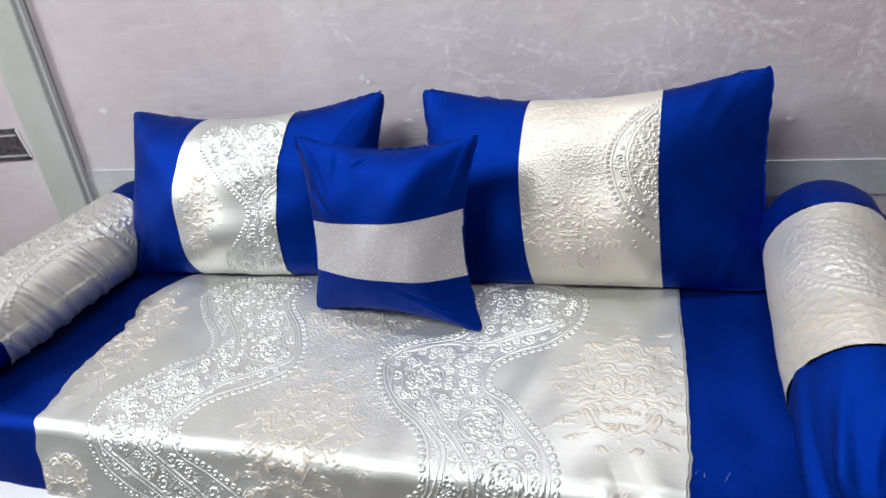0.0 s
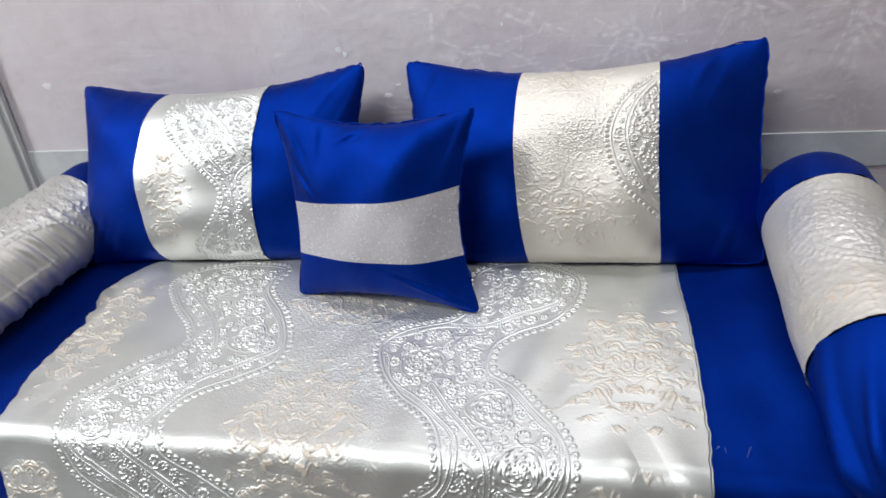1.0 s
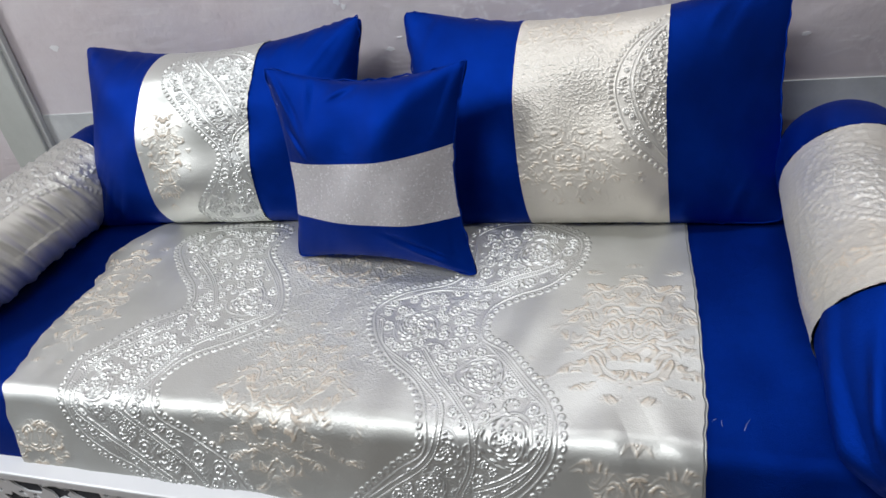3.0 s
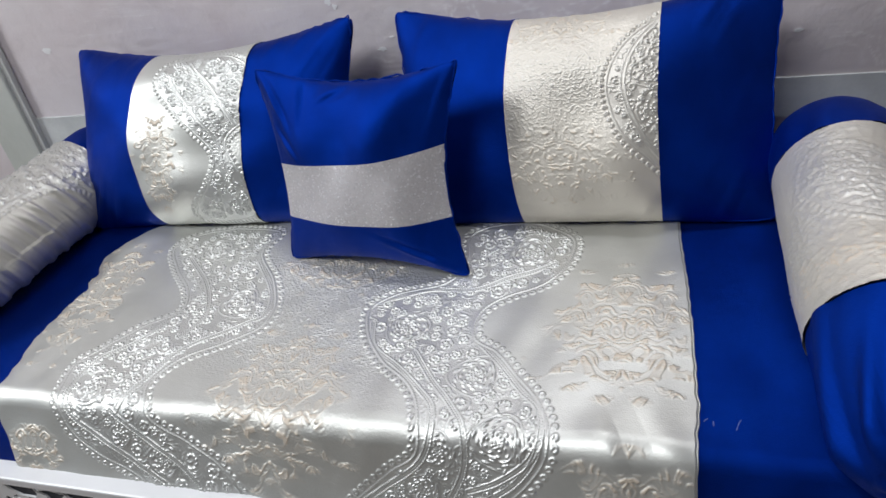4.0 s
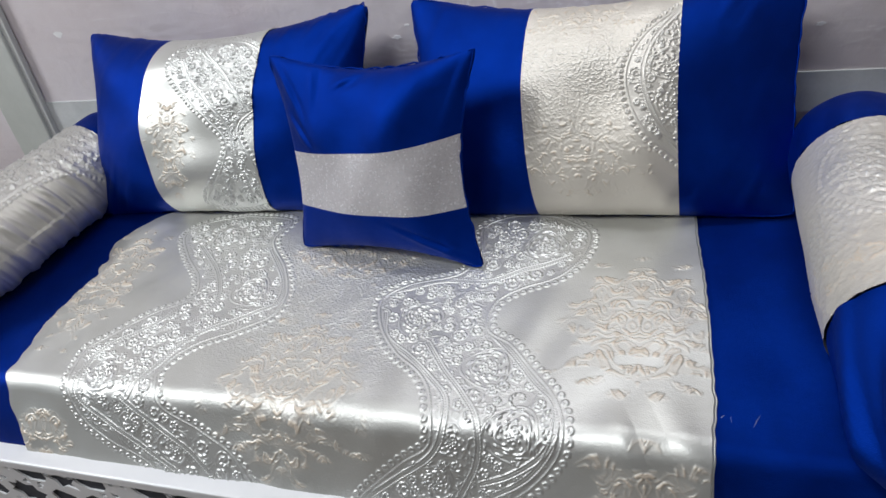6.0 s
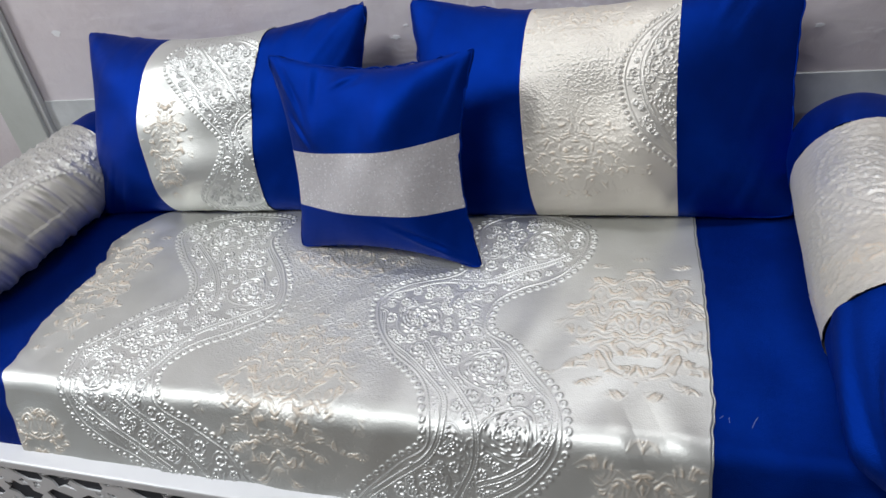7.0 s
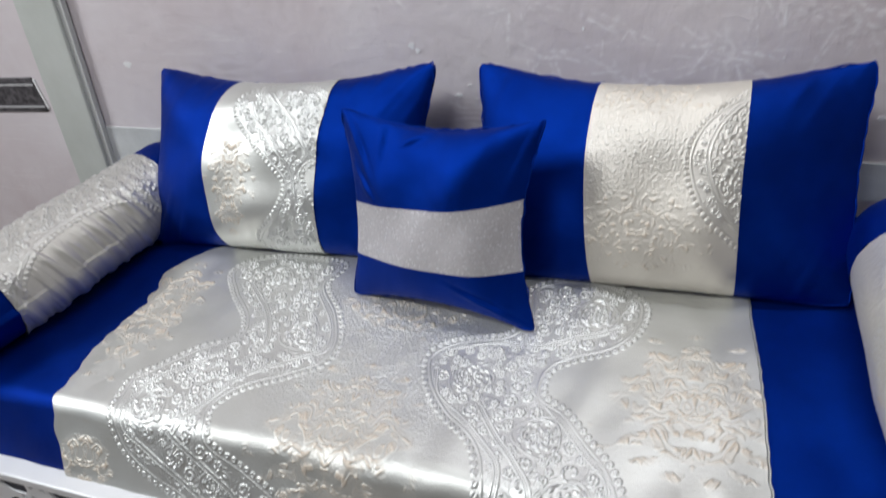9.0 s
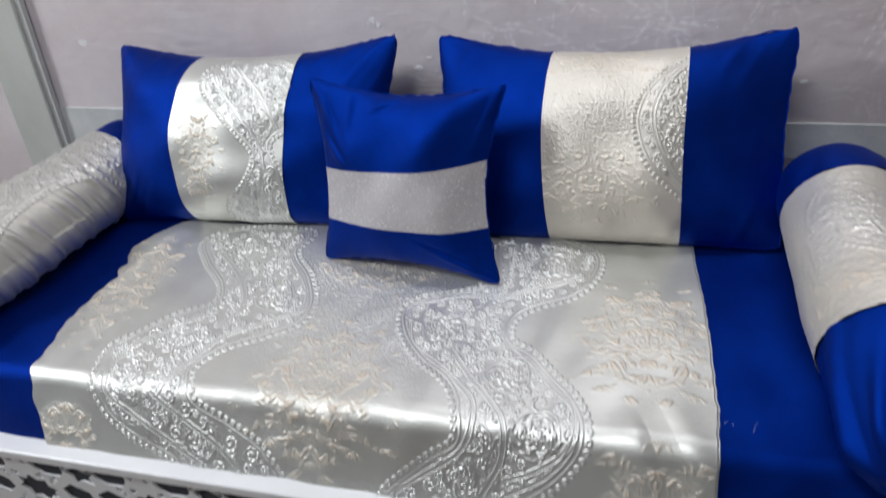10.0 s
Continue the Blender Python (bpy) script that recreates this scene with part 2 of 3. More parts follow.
def weave(S, T, seed, motifs=(), flowers=(), ground=None, scale=1.0, cords=(), rosettes=()):
    """Relief of the brocade: paisley motifs with a beaded border, rope lines and scrolls; damask flowers; a crinkled ground."""
    r = np.random.RandomState(seed)
    h, silver, flower = np.zeros_like(S), np.zeros_like(S), np.zeros_like(S)
    ins = np.zeros_like(S)
    lines, clear = np.zeros_like(S), np.ones_like(S)
    for ctrl in cords:
        d, al = line_field(S, T, open_curve(ctrl))
        rope = 1 + 0.35 * np.sin(al / scale * 2 * np.pi / 0.0050 + d * 700)
        lines = np.maximum(lines, (ridge(d, 0.0042 * scale, 0.0012) + 0.5 * ridge(d, 0.0005, 0.0009)) * rope)
        clear = np.minimum(clear, np.clip((d - 0.0055 * scale) / 0.002, 0, 1))
    for ctrl in motifs:
        loop = loop_curve(ctrl)
        d, al = outline_field(S, T, loop)
        d = d / scale
        ins = np.maximum(ins, np.clip((d + 0.004) / 0.004, 0, 1))
        step = 0.0145 * scale
        ph = (al / step) % 1 - 0.5
        # each bead is a small curl with a dimple
        rr = np.hypot(ph * step / scale, d + 0.003)
        hook = np.clip(1.2 - np.exp(-((np.arctan2(d + 0.003, ph * step / scale) - 0.6) / 0.5) ** 2), 0, 1)
        bead = np.exp(-((rr - 0.0036) / 0.0017) ** 2) * hook + 0.35 * np.exp(-(rr / 0.0016) ** 2)
        h += 0.0018 * np.maximum(bead, 0)
        rope = 1 + 0.35 * np.sin(al / scale * 2 * np.pi / 0.0055 + d * 900)
        line = 0.8 * ridge(d, 0.0075, 0.0013) * rope + (not cords) * ridge(d, 0.0130, 0.0014) * rope
        h += 0.0017 * line
        silver = np.maximum(silver, np.clip(np.maximum(bead, 0) + line, 0, 1) * 0.6)
        core = np.clip((d - (0.011 if cords else 0.0155)) / 0.003, 0, 1)
        silver = np.maximum(silver, 0.3 * np.clip(d / 0.004, 0, 1))
        # scrolls strewn over the inside
        lo, hi = loop.min(0), loop.max(0)
        spots = [(np.array(q[:2]), *q[2:]) for q in rosettes]
        for _ in range(1400 if not rosettes else 2600):
            p = r.uniform(lo, hi)
            R = r.uniform(0.007, 0.019) * scale
            if np.min(np.hypot(*(loop - p).T)) < R * 0.6 + 0.015 * scale:
                continue
            if any(np.hypot(*(p - q)) < 0.82 * (R + Q) for q, Q, _, _ in spots):
                continue
            inside = False
            for a, b in zip(loop, np.roll(loop, -1, 0)):
                if (a[1] > p[1]) != (b[1] > p[1]) and p[0] < (b[0] - a[0]) * (p[1] - a[1]) / (b[1] - a[1]) + a[0]:
                    inside = not inside
            if inside:
                spots.append((p, R, r.uniform(0, 6.28), r.choice((-1, 1))))
        curl, used = np.zeros_like(S), np.zeros_like(S)
        for p, R, a0, sg in spots:
            near = (np.abs(S - p[0]) < R * 1.2) & (np.abs(T - p[1]) < R * 1.2)
            x, y = S[near] - p[0], T[near] - p[1]
            th = np.arctan2(y, x) * sg + a0
            rad = np.hypot(x, y) * (1 + 0.09 * np.sin(3 * th + a0) * (R > 0.02))
            pitch = 0.60 * R if R < 0.02 else 0.016 + 0.08 * R
            q = (rad / pitch - th / (2 * np.pi)) % 1 - 0.5
            beat = 0.75 + 0.55 * np.sin(th * (5 + int(a0 * 3) % 4) + rad * 900)
            arm = np.exp(-(q * pitch / (0.0021 * scale)) ** 2) * beat * np.clip((R - rad) / (0.15 * R), 0, 1)
            if R > 0.02:
                # leaves stand off the arms of a rosette, and a cord rings it
                leafy = np.exp(-((np.abs(q) * pitch - 0.0052) / 0.0019) ** 2) * np.clip(np.sin(th * 9 + rad * 300) * 1.6, 0, 1)
                arm = np.maximum(arm, leafy) * (rad < R * 0.86) + 0.5 * ridge(rad, R * 0.93, 0.0013) * np.clip(1.2 + np.sin(2 * th), 0, 1)
            curl[near] = np.maximum(curl[near], arm)
            used[near] = np.maximum(used[near], np.clip((R - rad) / (0.2 * R) + 0.5, 0, 1))
        leaf = waves(S + 0.004 * waves(S, T, seed + 6, 0.03, 0.03), T, seed + 5, 0.013 * scale, 0.015 * scale)
        leaf = np.clip(1 - np.abs(leaf) * 1.9, 0, 1) * (1 - used) * np.clip(0.55 + 0.7 * waves(S, T, seed + 7, 0.05, 0.05), 0, 1)
        core, hem = core * clear, core
        h += core * (0.0026 * curl + 0.0016 * leaf) + 0.0019 * lines * hem
        silver = np.maximum(silver, core * np.clip(curl * 0.85 + leaf * 0.7 + 0.12, 0, 1))
        silver = np.maximum(silver, 0.75 * hem * np.clip(lines, 0, 1))
    for cx, cy, rx, ry in flowers:
        near = (np.abs(S - cx) < 1.6 * rx) & (np.abs(T - cy) < 1.6 * ry)
        if not near.any():
            continue
        U, V = np.abs(S[near] - cx) / scale, (T[near] - cy) / scale
        e = np.hypot(U * scale / rx, V * scale / ry) + 0.22 * waves(U, V, seed + 11, 0.06, 0.04)
        m = np.clip((1.0 - e) / 0.16, 0, 1) * (1 - ins[near])
        wob = 0.006 * waves(U, V, seed + 12, 0.05, 0.05)
        own = seed + 13 + int(1000 * abs(cx)) % 97
        f = waves(U + wob, V + 1.5 * wob, own, 0.030, 0.0138, 40)
        g = waves(U - wob, V, seed + 14, 0.012, 0.009, 40)
        clump = np.clip(waves(U, V, seed + 15, 0.04, 0.03) + 0.6, 0, 1)
        petal = np.clip((f - 0.05) / 0.5, 0, 1) * np.clip(1.15 - 0.5 * np.clip(f, 0, 2), 0.3, 1) * (0.35 + 0.65 * clump) + 0.4 * np.clip(1 - np.abs(g) * 1.9, 0, 1) * clump
        h[near] += 0.0022 * petal * m * min(1.0, scale ** 2)
        flower[near] = np.maximum(flower[near], m * np.clip(0.12 + petal * 0.9, 0, 1))
    if ground is not None:
        g = np.clip(ground, 0, 1) * (1 - ins) * (1 - 0.7 * flower)
        c = waves(S, T, seed + 21, 0.0105 * scale, 0.0085 * scale)
        c = np.clip(1 - np.abs(c) * 1.7, 0, 1)
        h += 0.0014 * c * g
        silver = np.maximum(silver, g * (0.15 + 0.55 * c))
    return h, silver, flower


def normals(P, nu, nv):
    Q = P.reshape(nv, nu, 3)
    n = np.cross(np.gradient(Q, axis=1), np.gradient(Q, axis=0))
    return (n / (np.linalg.norm(n, axis=2)[:, :, None] + 1e-12)).reshape(-1, 3)


# ---- room ----
def slab(name, b, material, label, category):
    return tagged(part(name, b, material), label, category, kind="structure")


slab("floor", box(XL - 0.2, XR + 0.2, YF - 0.2, WALL_Y + 0.2, FLOOR - 0.1, FLOOR), FLOOR_M, "brown worn cement floor under the divan", "floor")
slab("ceiling", box(XL - 0.2, XR + 0.2, YF - 0.2, WALL_Y + 0.2, CEIL, CEIL + 0.12), CEILING_M, "plain dull painted ceiling", "ceiling")
wall = slab("wall_north", box(XL - 0.2, XR + 0.2, WALL_Y, WALL_Y + 0.2, FLOOR, CEIL), PLASTER, "pinkish lavender plaster wall with scraped and chipped paint", "wall")
slab("wall_east", box(XR, XR + 0.2, YF, WALL_Y, FLOOR, CEIL), CEMENT, "plain raw cement rendered wall", "wall")
slab("wall_south", box(XL - 0.2, XR + 0.2, YF - 0.2, YF, FLOOR, CEIL), CEMENT, "plain raw cement rendered wall", "wall")
WY0, WY1, WZ0, WZ1 = -1.7, -0.3, 0.75, 2.15
for b in (box(XL - 0.2, XL, YF, WY0, FLOOR, CEIL), box(XL - 0.2, XL, WY1, WALL_Y, FLOOR, CEIL),
          box(XL - 0.2, XL, WY0, WY1, FLOOR, WZ0), box(XL - 0.2, XL, WY0, WY1, WZ1, CEIL)):
    slab("wall_west", b, CEMENT, "plain raw cement wall beside the window opening", "wall")


def wall_skin():
    """The seen stretch of plaster, with scraper strokes that fan out from patched spots, vertical joints and darkened
    stretches.
    """
    x0, x1, z0, z1 = -1.75, 1.0, 0.46, 1.30
    nx, nz = 800, 245
    Z, X = np.meshgrid(np.linspace(z0, z1, nz), np.linspace(x0, x1, nx), indexing="ij")
    r = np.random.RandomState(5)
    scr, hgt = np.zeros_like(X), 0.0012 * waves(X, Z, 1, 0.5, 0.4, 14) + 0.0004 * waves(X, Z, 2, 0.07, 0.06, 14)

    def stroke(x, z, ang, length, width, power):
        i0, i1 = (int((x + q * (length + 0.02) - x0) / (x1 - x0) * (nx - 1)) for q in (-1, 1))
        j0, j1 = (int((z + q * (length + 0.02) - z0) / (z1 - z0) * (nz - 1)) for q in (-1, 1))
        win = (slice(max(j0, 0), max(j1, 0)), slice(max(i0, 0), max(i1, 0)))
        dx, dz = X[win] - x, Z[win] - z
        bend = 0.05 * r.uniform(-1, 1)
        al, ac = dx * math.cos(ang) + dz * math.sin(ang), -dx * math.sin(ang) + dz * math.cos(ang)
        ac = ac + bend * al * al / max(length, 0.01)
        on = np.clip(al / 0.01, 0, 1) * np.clip((length - al) / (0.4 * length), 0, 1)
        g = power * on * np.exp(-(ac / (width * (1 + 1.2 * np.clip(al / length, 0, 1)))) ** 2)
        scr[win] = np.maximum(scr[win], g)

    for x, z, n, reach in ((0.232, 0.795, 13, 0.16), (0.438, 0.862, 12, 0.15), (0.651, 0.82, 14, 0.16), (0.648, 0.62, 6, 0.08), (0.297, 0.92, 10, 0.17),
                           (-0.134, 0.79, 10, 0.12), (-0.175, 0.91, 6, 0.10), (0.053, 0.75, 8, 0.12), (0.02, 0.84, 6, 0.10), (0.62, 1.0, 10, 0.2), (0.85, 0.75, 10, 0.2),
                           (0.25, 1.08, 9, 0.2), (-0.5, 0.98, 4, 0.12), (-0.33, 0.70, 5, 0.05), (0.95, 0.95, 9, 0.2)):
        for _ in range(2 * n):
            a = r.choice((r.uniform(-0.75, 0.15), r.uniform(2.4, 3.5), r.uniform(-2.2, -0.9)))
            stroke(x + r.uniform(-0.03, 0.03), z + r.uniform(-0.02, 0.02), a, reach * r.uniform(0.35, 1.0), r.uniform(0.0008, 0.0022), r.uniform(0.4, 1.0))
    # long joints where slabs meet
    for x, p in ((-0.165, 0.3), (0.018, 0.4), (0.235, 0.6), (0.44, 0.55), (0.65, 0.65), (-0.42, 0.10), (-0.70, 0.08)):
        wob = 0.006 * np.interp(Z[:, 0], np.linspace(z0, z1, 14), r.uniform(-1, 1, 14))[:, None]
        rough = np.clip(0.6 + 0.6 * waves(X, Z, int(900 + 100 * x), 0.05, 0.09), 0, 1)
        scr = np.maximum(scr, p * rough * np.exp(-((X - x - wob) / 0.008) ** 2))
    scr *= np.clip(0.7 + 0.5 * waves(X, Z, 77, 0.02, 0.015), 0.05, 1)
    # painted-in light falloff with pinker paint on one side, darker patches behind the pillows
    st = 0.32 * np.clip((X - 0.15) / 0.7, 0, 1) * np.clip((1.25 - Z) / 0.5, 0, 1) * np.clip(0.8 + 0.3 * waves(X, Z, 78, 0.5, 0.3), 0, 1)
    st = st + 0.40 * np.exp(-((X + 0.98) / 0.12) ** 2 - ((Z - 0.775) / 0.03) ** 2) * np.clip(0.5 + 0.6 * waves(X, Z, 79, 0.08, 0.03), 0, 1)
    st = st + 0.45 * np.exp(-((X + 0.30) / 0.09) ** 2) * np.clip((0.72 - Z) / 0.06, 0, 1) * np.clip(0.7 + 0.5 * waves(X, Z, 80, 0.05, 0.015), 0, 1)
    hgt = hgt + 0.0012 * scr
    V = np.stack([X, np.full_like(X, WALL_Y - 0.0015) - np.clip(hgt, -0.002, 0.002) * 0.3, Z], -1).reshape(-1, 3)
    link_mesh("plaster_skin", V, grid_faces(nx, nz), PLASTER, wall, "scraped and patched plaster", attrs={"scrape": scr.ravel(), "shade_tint": st.ravel()})


wall_skin()

# pale dado band, its upper edge not quite level
bm = box(-1.50, XR, WALL_Y - 0.006, WALL_Y + 0.01, 0.47, 0.56)
for v in bm.verts:
    if v.co.z > 0.55:
        v.co.z = 0.575 - 0.030 * v.co.x
slab("trim", bm, BAND, "grey-white limewashed band along the wall", "trim")


# flakes where the paint has come off
def chip(x, z, w, h, seed):
    r = random.Random(seed)
    bm = bmesh.new()
    ring = []
    for i in range(13):
        a = i * 2 * math.pi / 13
        q = r.uniform(0.55, 1.1)
        ring.append(bm.verts.new((x + w * q * math.cos(a), WALL_Y - 0.0024, z + h * q * math.sin(a))))
    f = bm.faces.new(ring)
    ext = bmesh.ops.extrude_face_region(bm, geom=[f])
    for e in ext["geom"]:
        if isinstance(e, bmesh.types.BMVert):
            e.co.y += 0.003
    part("paint_chip", bm, CHIP, wall, "bare white patch of chipped paint")


for i, (x, z, w, h) in enumerate(((-1.268, 0.806, 0.022, 0.013), (-0.428, 0.83, 0.012, 0.012), (-0.415, 0.818, 0.008, 0.01),
                                  (-0.332, 0.71, 0.018, 0.007), (-0.30, 0.735, 0.010, 0.004), (0.523, 0.656, 0.013, 0.005),
                                  (-0.044, 0.854, 0.004, 0.007), (0.31, 0.787, 0.004, 0.003), (0.335, 0.782, 0.004, 0.003), (0.523, 0.895, 0.008, 0.003))):
    chip(x, z, w * 0.75, h * 0.8, i)

# leaning board
plank = thing("leaning_board", "pale grey-green primed board leaning beside the divan against the wall", "board", (-1.62, 1.655, 0.2))
lean = pose(0, 0, 0, 0, 12.0, 0)
for nm, bb, mt, lb in (("face_board", box(-0.075, 0.060, -0.014, 0.012, -0.24, 1.9, 0.004), PLANK, ""),
                       ("edge_strip", box(0.060, 0.078, -0.004, 0.012, -0.24, 1.9, 0.001), PLANK_SIDE, "darker side strip")):
    bmesh.ops.transform(bb, matrix=lean, verts=bb.verts)
    part(nm, bb, mt, plank, lb)

# dark border tile
tile = thing("border_tile", "dark patterned stone border tile set in the wall", "tile", (-1.95, WALL_Y, 0.72))
body = part("tile_body", box(-0.33, 0.30, -0.006, 0.02, -0.053, 0.055, 0.002), STONE, tile)
for z in (-0.036, 0.034):
    part("tile_line", box(-0.33, 0.298, -0.0085, -0.006, z - 0.003, z + 0.003), TILE_LINE, body, "thin pale inlaid line")
part("tile_end", box(0.3005, 0.309, -0.005, 0.01, -0.045, 0.05, 0.002), CHIP, tile, "white plaster edge")

# ---- divan ----
SEAT, BX0, BX1, FRONT, BACK = 0.45, -1.30, 0.74, 0.782, 1.64
LEDGE, JALI_Y = 0.335, 0.748
FOLD_Y, FOLD_R, FOLD_A = 0.853, 0.040, math.atan2(0.122, 0.076)
CY = FOLD_Y + FOLD_R * math.tan(FOLD_A / 2)


def seat_profile(a):
    """Depth, height and tilt of the seat's surface at the cloth length a; a is y on the flat and runs on over the fold down the sloping front."""
    th = min(max((CY - a) / FOLD_R, 0), FOLD_A)
    y, z = min(a, 9), SEAT
    if a < CY:
        y, z = CY - FOLD_R * math.sin(th), SEAT - FOLD_R * (1 - math.cos(th))
        run = CY - a - th * FOLD_R
        y, z = y - run * math.cos(FOLD_A), z - run * math.sin(FOLD_A)
    return y, z, th


def seat_points(X, A, lift=0.0):
    Y, Z, th = np.vectorize(seat_profile)(A)
    soft = np.clip((A - 0.74) / 0.10, 0.03, 1) * 0.004 * waves(X, A, 3, 0.5, 0.35, 12) + 0.0006 * waves(X, A, 4, 0.13, 0.12, 14)
    return np.stack([X, Y - (lift + soft) * np.sin(th), Z + (lift + soft) * np.cos(th)], -1)


divan = thing("divan", "white lacquered divan frame with a pierced geometric front", "divan", (-0.28, 1.2, FLOOR))


def at_divan(bm):
    bmesh.ops.translate(bm, verts=bm.verts, vec=(0.28, -1.2, -FLOOR))
    return bm


part("ledge", at_divan(box(BX0 - 0.05, BX1 + 0.05, JALI_Y - 0.004, FRONT + 0.02, LEDGE - 0.028, LEDGE, 0.004)), LACQUER, divan)
part("deck", at_divan(box(BX0, BX1, FRONT + 0.032, BACK, LEDGE - 0.04, LEDGE - 0.003)), LACQUER, divan)
part("bottom_rail", at_divan(box(BX0 - 0.05, BX1 + 0.05, JALI_Y - 0.006, JALI_Y + 0.03, -0.012, 0.076, 0.006)), LACQUER, divan)
# a near-black sheet closes the view through the holes
part("backing", at_divan(box(BX0, BX1, JALI_Y + 0.0085, JALI_Y + 0.02, 0.076, LEDGE - 0.041)), DARK, divan, "dark sheet behind the pierced panel")
for x in (BX0 - 0.04, BX1 - 0.03):
    for y in (0.76, BACK - 0.08):
        part("leg", at_divan(box(x, x + 0.07, y, y + 0.07, FLOOR, -0.0125 if y < 1 else LEDGE - 0.041, 0.003)), LACQUER, divan)


def jali():
    """The pierced front: eight-pointed stars with five-pointed stars, lozenges, kites and small triangles between them."""
    cu = bpy.data.curves.new("jali", "CURVE")
    cu.dimensions, cu.fill_mode, cu.extrude = "2D", "BOTH", 0.0018
    z0, z1, period = 0.076, LEDGE - 0.028, 0.294

    def hole(pts):
        sp = cu.splines.new("POLY")
        sp.points.add(len(pts) - 1)
        for p, (x, z) in zip(sp.points, pts):
            p.co = (x, z, 0, 1)
        sp.use_cyclic_u = True

    def star(cx, cz, n, R, r, turn=0.0, wx=1.0):
        hole([(cx + wx * (R if i % 2 == 0 else r) * math.sin(turn + i * math.pi / n), cz + (R if i % 2 == 0 else r) * math.cos(turn + i * math.pi / n)) for i in range(2 * n)])

    hole([(BX0 - 0.05, z0), (BX1 + 0.05, z0), (BX1 + 0.05, z1), (BX0 - 0.05, z1)])
    mid, p = (z0 + z1) / 2, period
    k0 = -0.415
    for k in range(-4, 5):
        c = k0 + k * p
        if not BX0 + 0.06 < c < BX1 - 0.06:
            continue
        star(c, mid, 8, 0.050, 0.035)
        for s in (-1, 1):
            if BX0 + 0.04 < c + s * 0.36 * p < BX1 - 0.04:
                x = c + s * 0.355 * p
                hole([(x - s * 0.034, mid - 0.016), (x - s * 0.034, mid + 0.016), (x - s * 0.004, mid + 0.037), (x + s * 0.032, mid + 0.016), (x + s * 0.032, mid - 0.016), (x - s * 0.004, mid - 0.037)])
            for q in (-1, 1):
                x, z = c + s * 0.245 * p, mid + q * 0.083
                hole([(x - 0.040, z + q * 0.019), (x - 0.034, z - q * 0.004), (x - 0.018, z - q * 0.021), (x + 0.018, z - q * 0.021), (x + 0.034, z - q * 0.004), (x + 0.040, z + q * 0.019)][::q])
                for dx, dz, sz in ((0.11, 0.052, 0.009), (0.055, 0.098, 0.007), (0.225, 0.048, 0.008), (0.40, 0.098, 0.007), (0.19, 0.035, 0.006)):
                    star(c + s * dx * p, mid + q * dz, 3, sz * 1.35, sz * 0.75, 0.5 * s)
        for q in (-1, 1):
            if c + 0.5 * p < BX1 - 0.06:
                star(c + 0.5 * p, mid + q * 0.080, 5, 0.041, 0.020, 0 if q > 0 else math.pi)
    ob = bpy.data.objects.new("jali_curve", cu)
    scene.collection.objects.link(ob)
    me = bpy.data.meshes.new_from_object(ob.evaluated_get(bpy.context.evaluated_depsgraph_get()))
    bpy.data.objects.remove(ob)
    bpy.data.curves.remove(cu)
    me.transform(pose(0.28, JALI_Y + 0.006 - 1.2, -FLOOR, 90, 0, 0))
    me.name = "pierced_panel"
    me.materials.clear()
    me.materials.append(LACQUER)
    panel = new("pierced_panel", me)
    panel.parent = divan


jali()


# mattress in blue velvet
def mattress():
    m = thing("mattress", "divan mattress covered in royal blue velvet", "mattress", (-0.28, 1.2, LEDGE))
    a0 = 0.716
    na, nx = 90, 200
    A, X = np.meshgrid(np.concatenate([np.linspace(a0, 0.90, 50), np.linspace(0.905, BACK, na - 50)]), np.linspace(BX0, BX1, nx), indexing="ij")
    P = seat_points(X, A)
    end = np.minimum(X - BX0, BX1 - X)
    r = 0.05
    P[..., 2] -= np.where(end < r, r - np.sqrt(np.maximum(r * r - (r - end) ** 2, 0)), 0) * (P[..., 2] > LEDGE + 0.03)
    V = P.reshape(-1, 3) - np.array((-0.28, 1.2, LEDGE))
    F = grid_faces(nx, na)
    rim = [j * nx for j in range(na)] + [(na - 1) * nx + i for i in range(1, nx)] + [j * nx + nx - 1 for j in range(na - 2, -1, -1)]
    V = list(map(tuple, V))
    low = {}
    for i in rim:
        low[i] = len(V)
        V.append((V[i][0], max(V[i][1], FRONT + 0.022 - 1.2), 0.001))
    F += [(a, b, low[b], low[a]) for a, b in zip(rim, rim[1:])]
    F.append([low[i] for i in rim])
    fold = int(np.searchsorted(A[:, 0], CY + 0.01)) * (nx - 1)
    n_top = (na - 1) * (nx - 1)
    link_mesh("front_border", V, F[:fold], VELVET, m)
    link_mesh("top_cover", V, F[fold:n_top], VELVET, m)
    link_mesh("underside", V, F[n_top:], VELVET, m)


mattress()

# the brocade spread over its middle
RIGHT_PAISLEY = ((0.117, 1.30), (0.12, 1.229), (0.085, 1.168), (0.019, 1.137), (-0.024, 1.101), (-0.026, 1.048), (0.015, 1.02), (0.059, 0.971), (0.10, 0.922), (0.12, 0.875),
                 (0.117, 0.83), (0.084, 0.78), (0.036, 0.739), (-0.016, 0.703), (-0.124, 0.68), (-0.215, 0.71), (-0.139, 0.791), (-0.091, 0.828), (-0.093, 0.871), (-0.119, 0.922),
                 (-0.185, 0.974), (-0.232, 1.034), (-0.252, 1.103), (-0.208, 1.15), (-0.125, 1.176), (-0.09, 1.224), (-0.097, 1.299), (-0.047, 1.338), (0.043, 1.343))
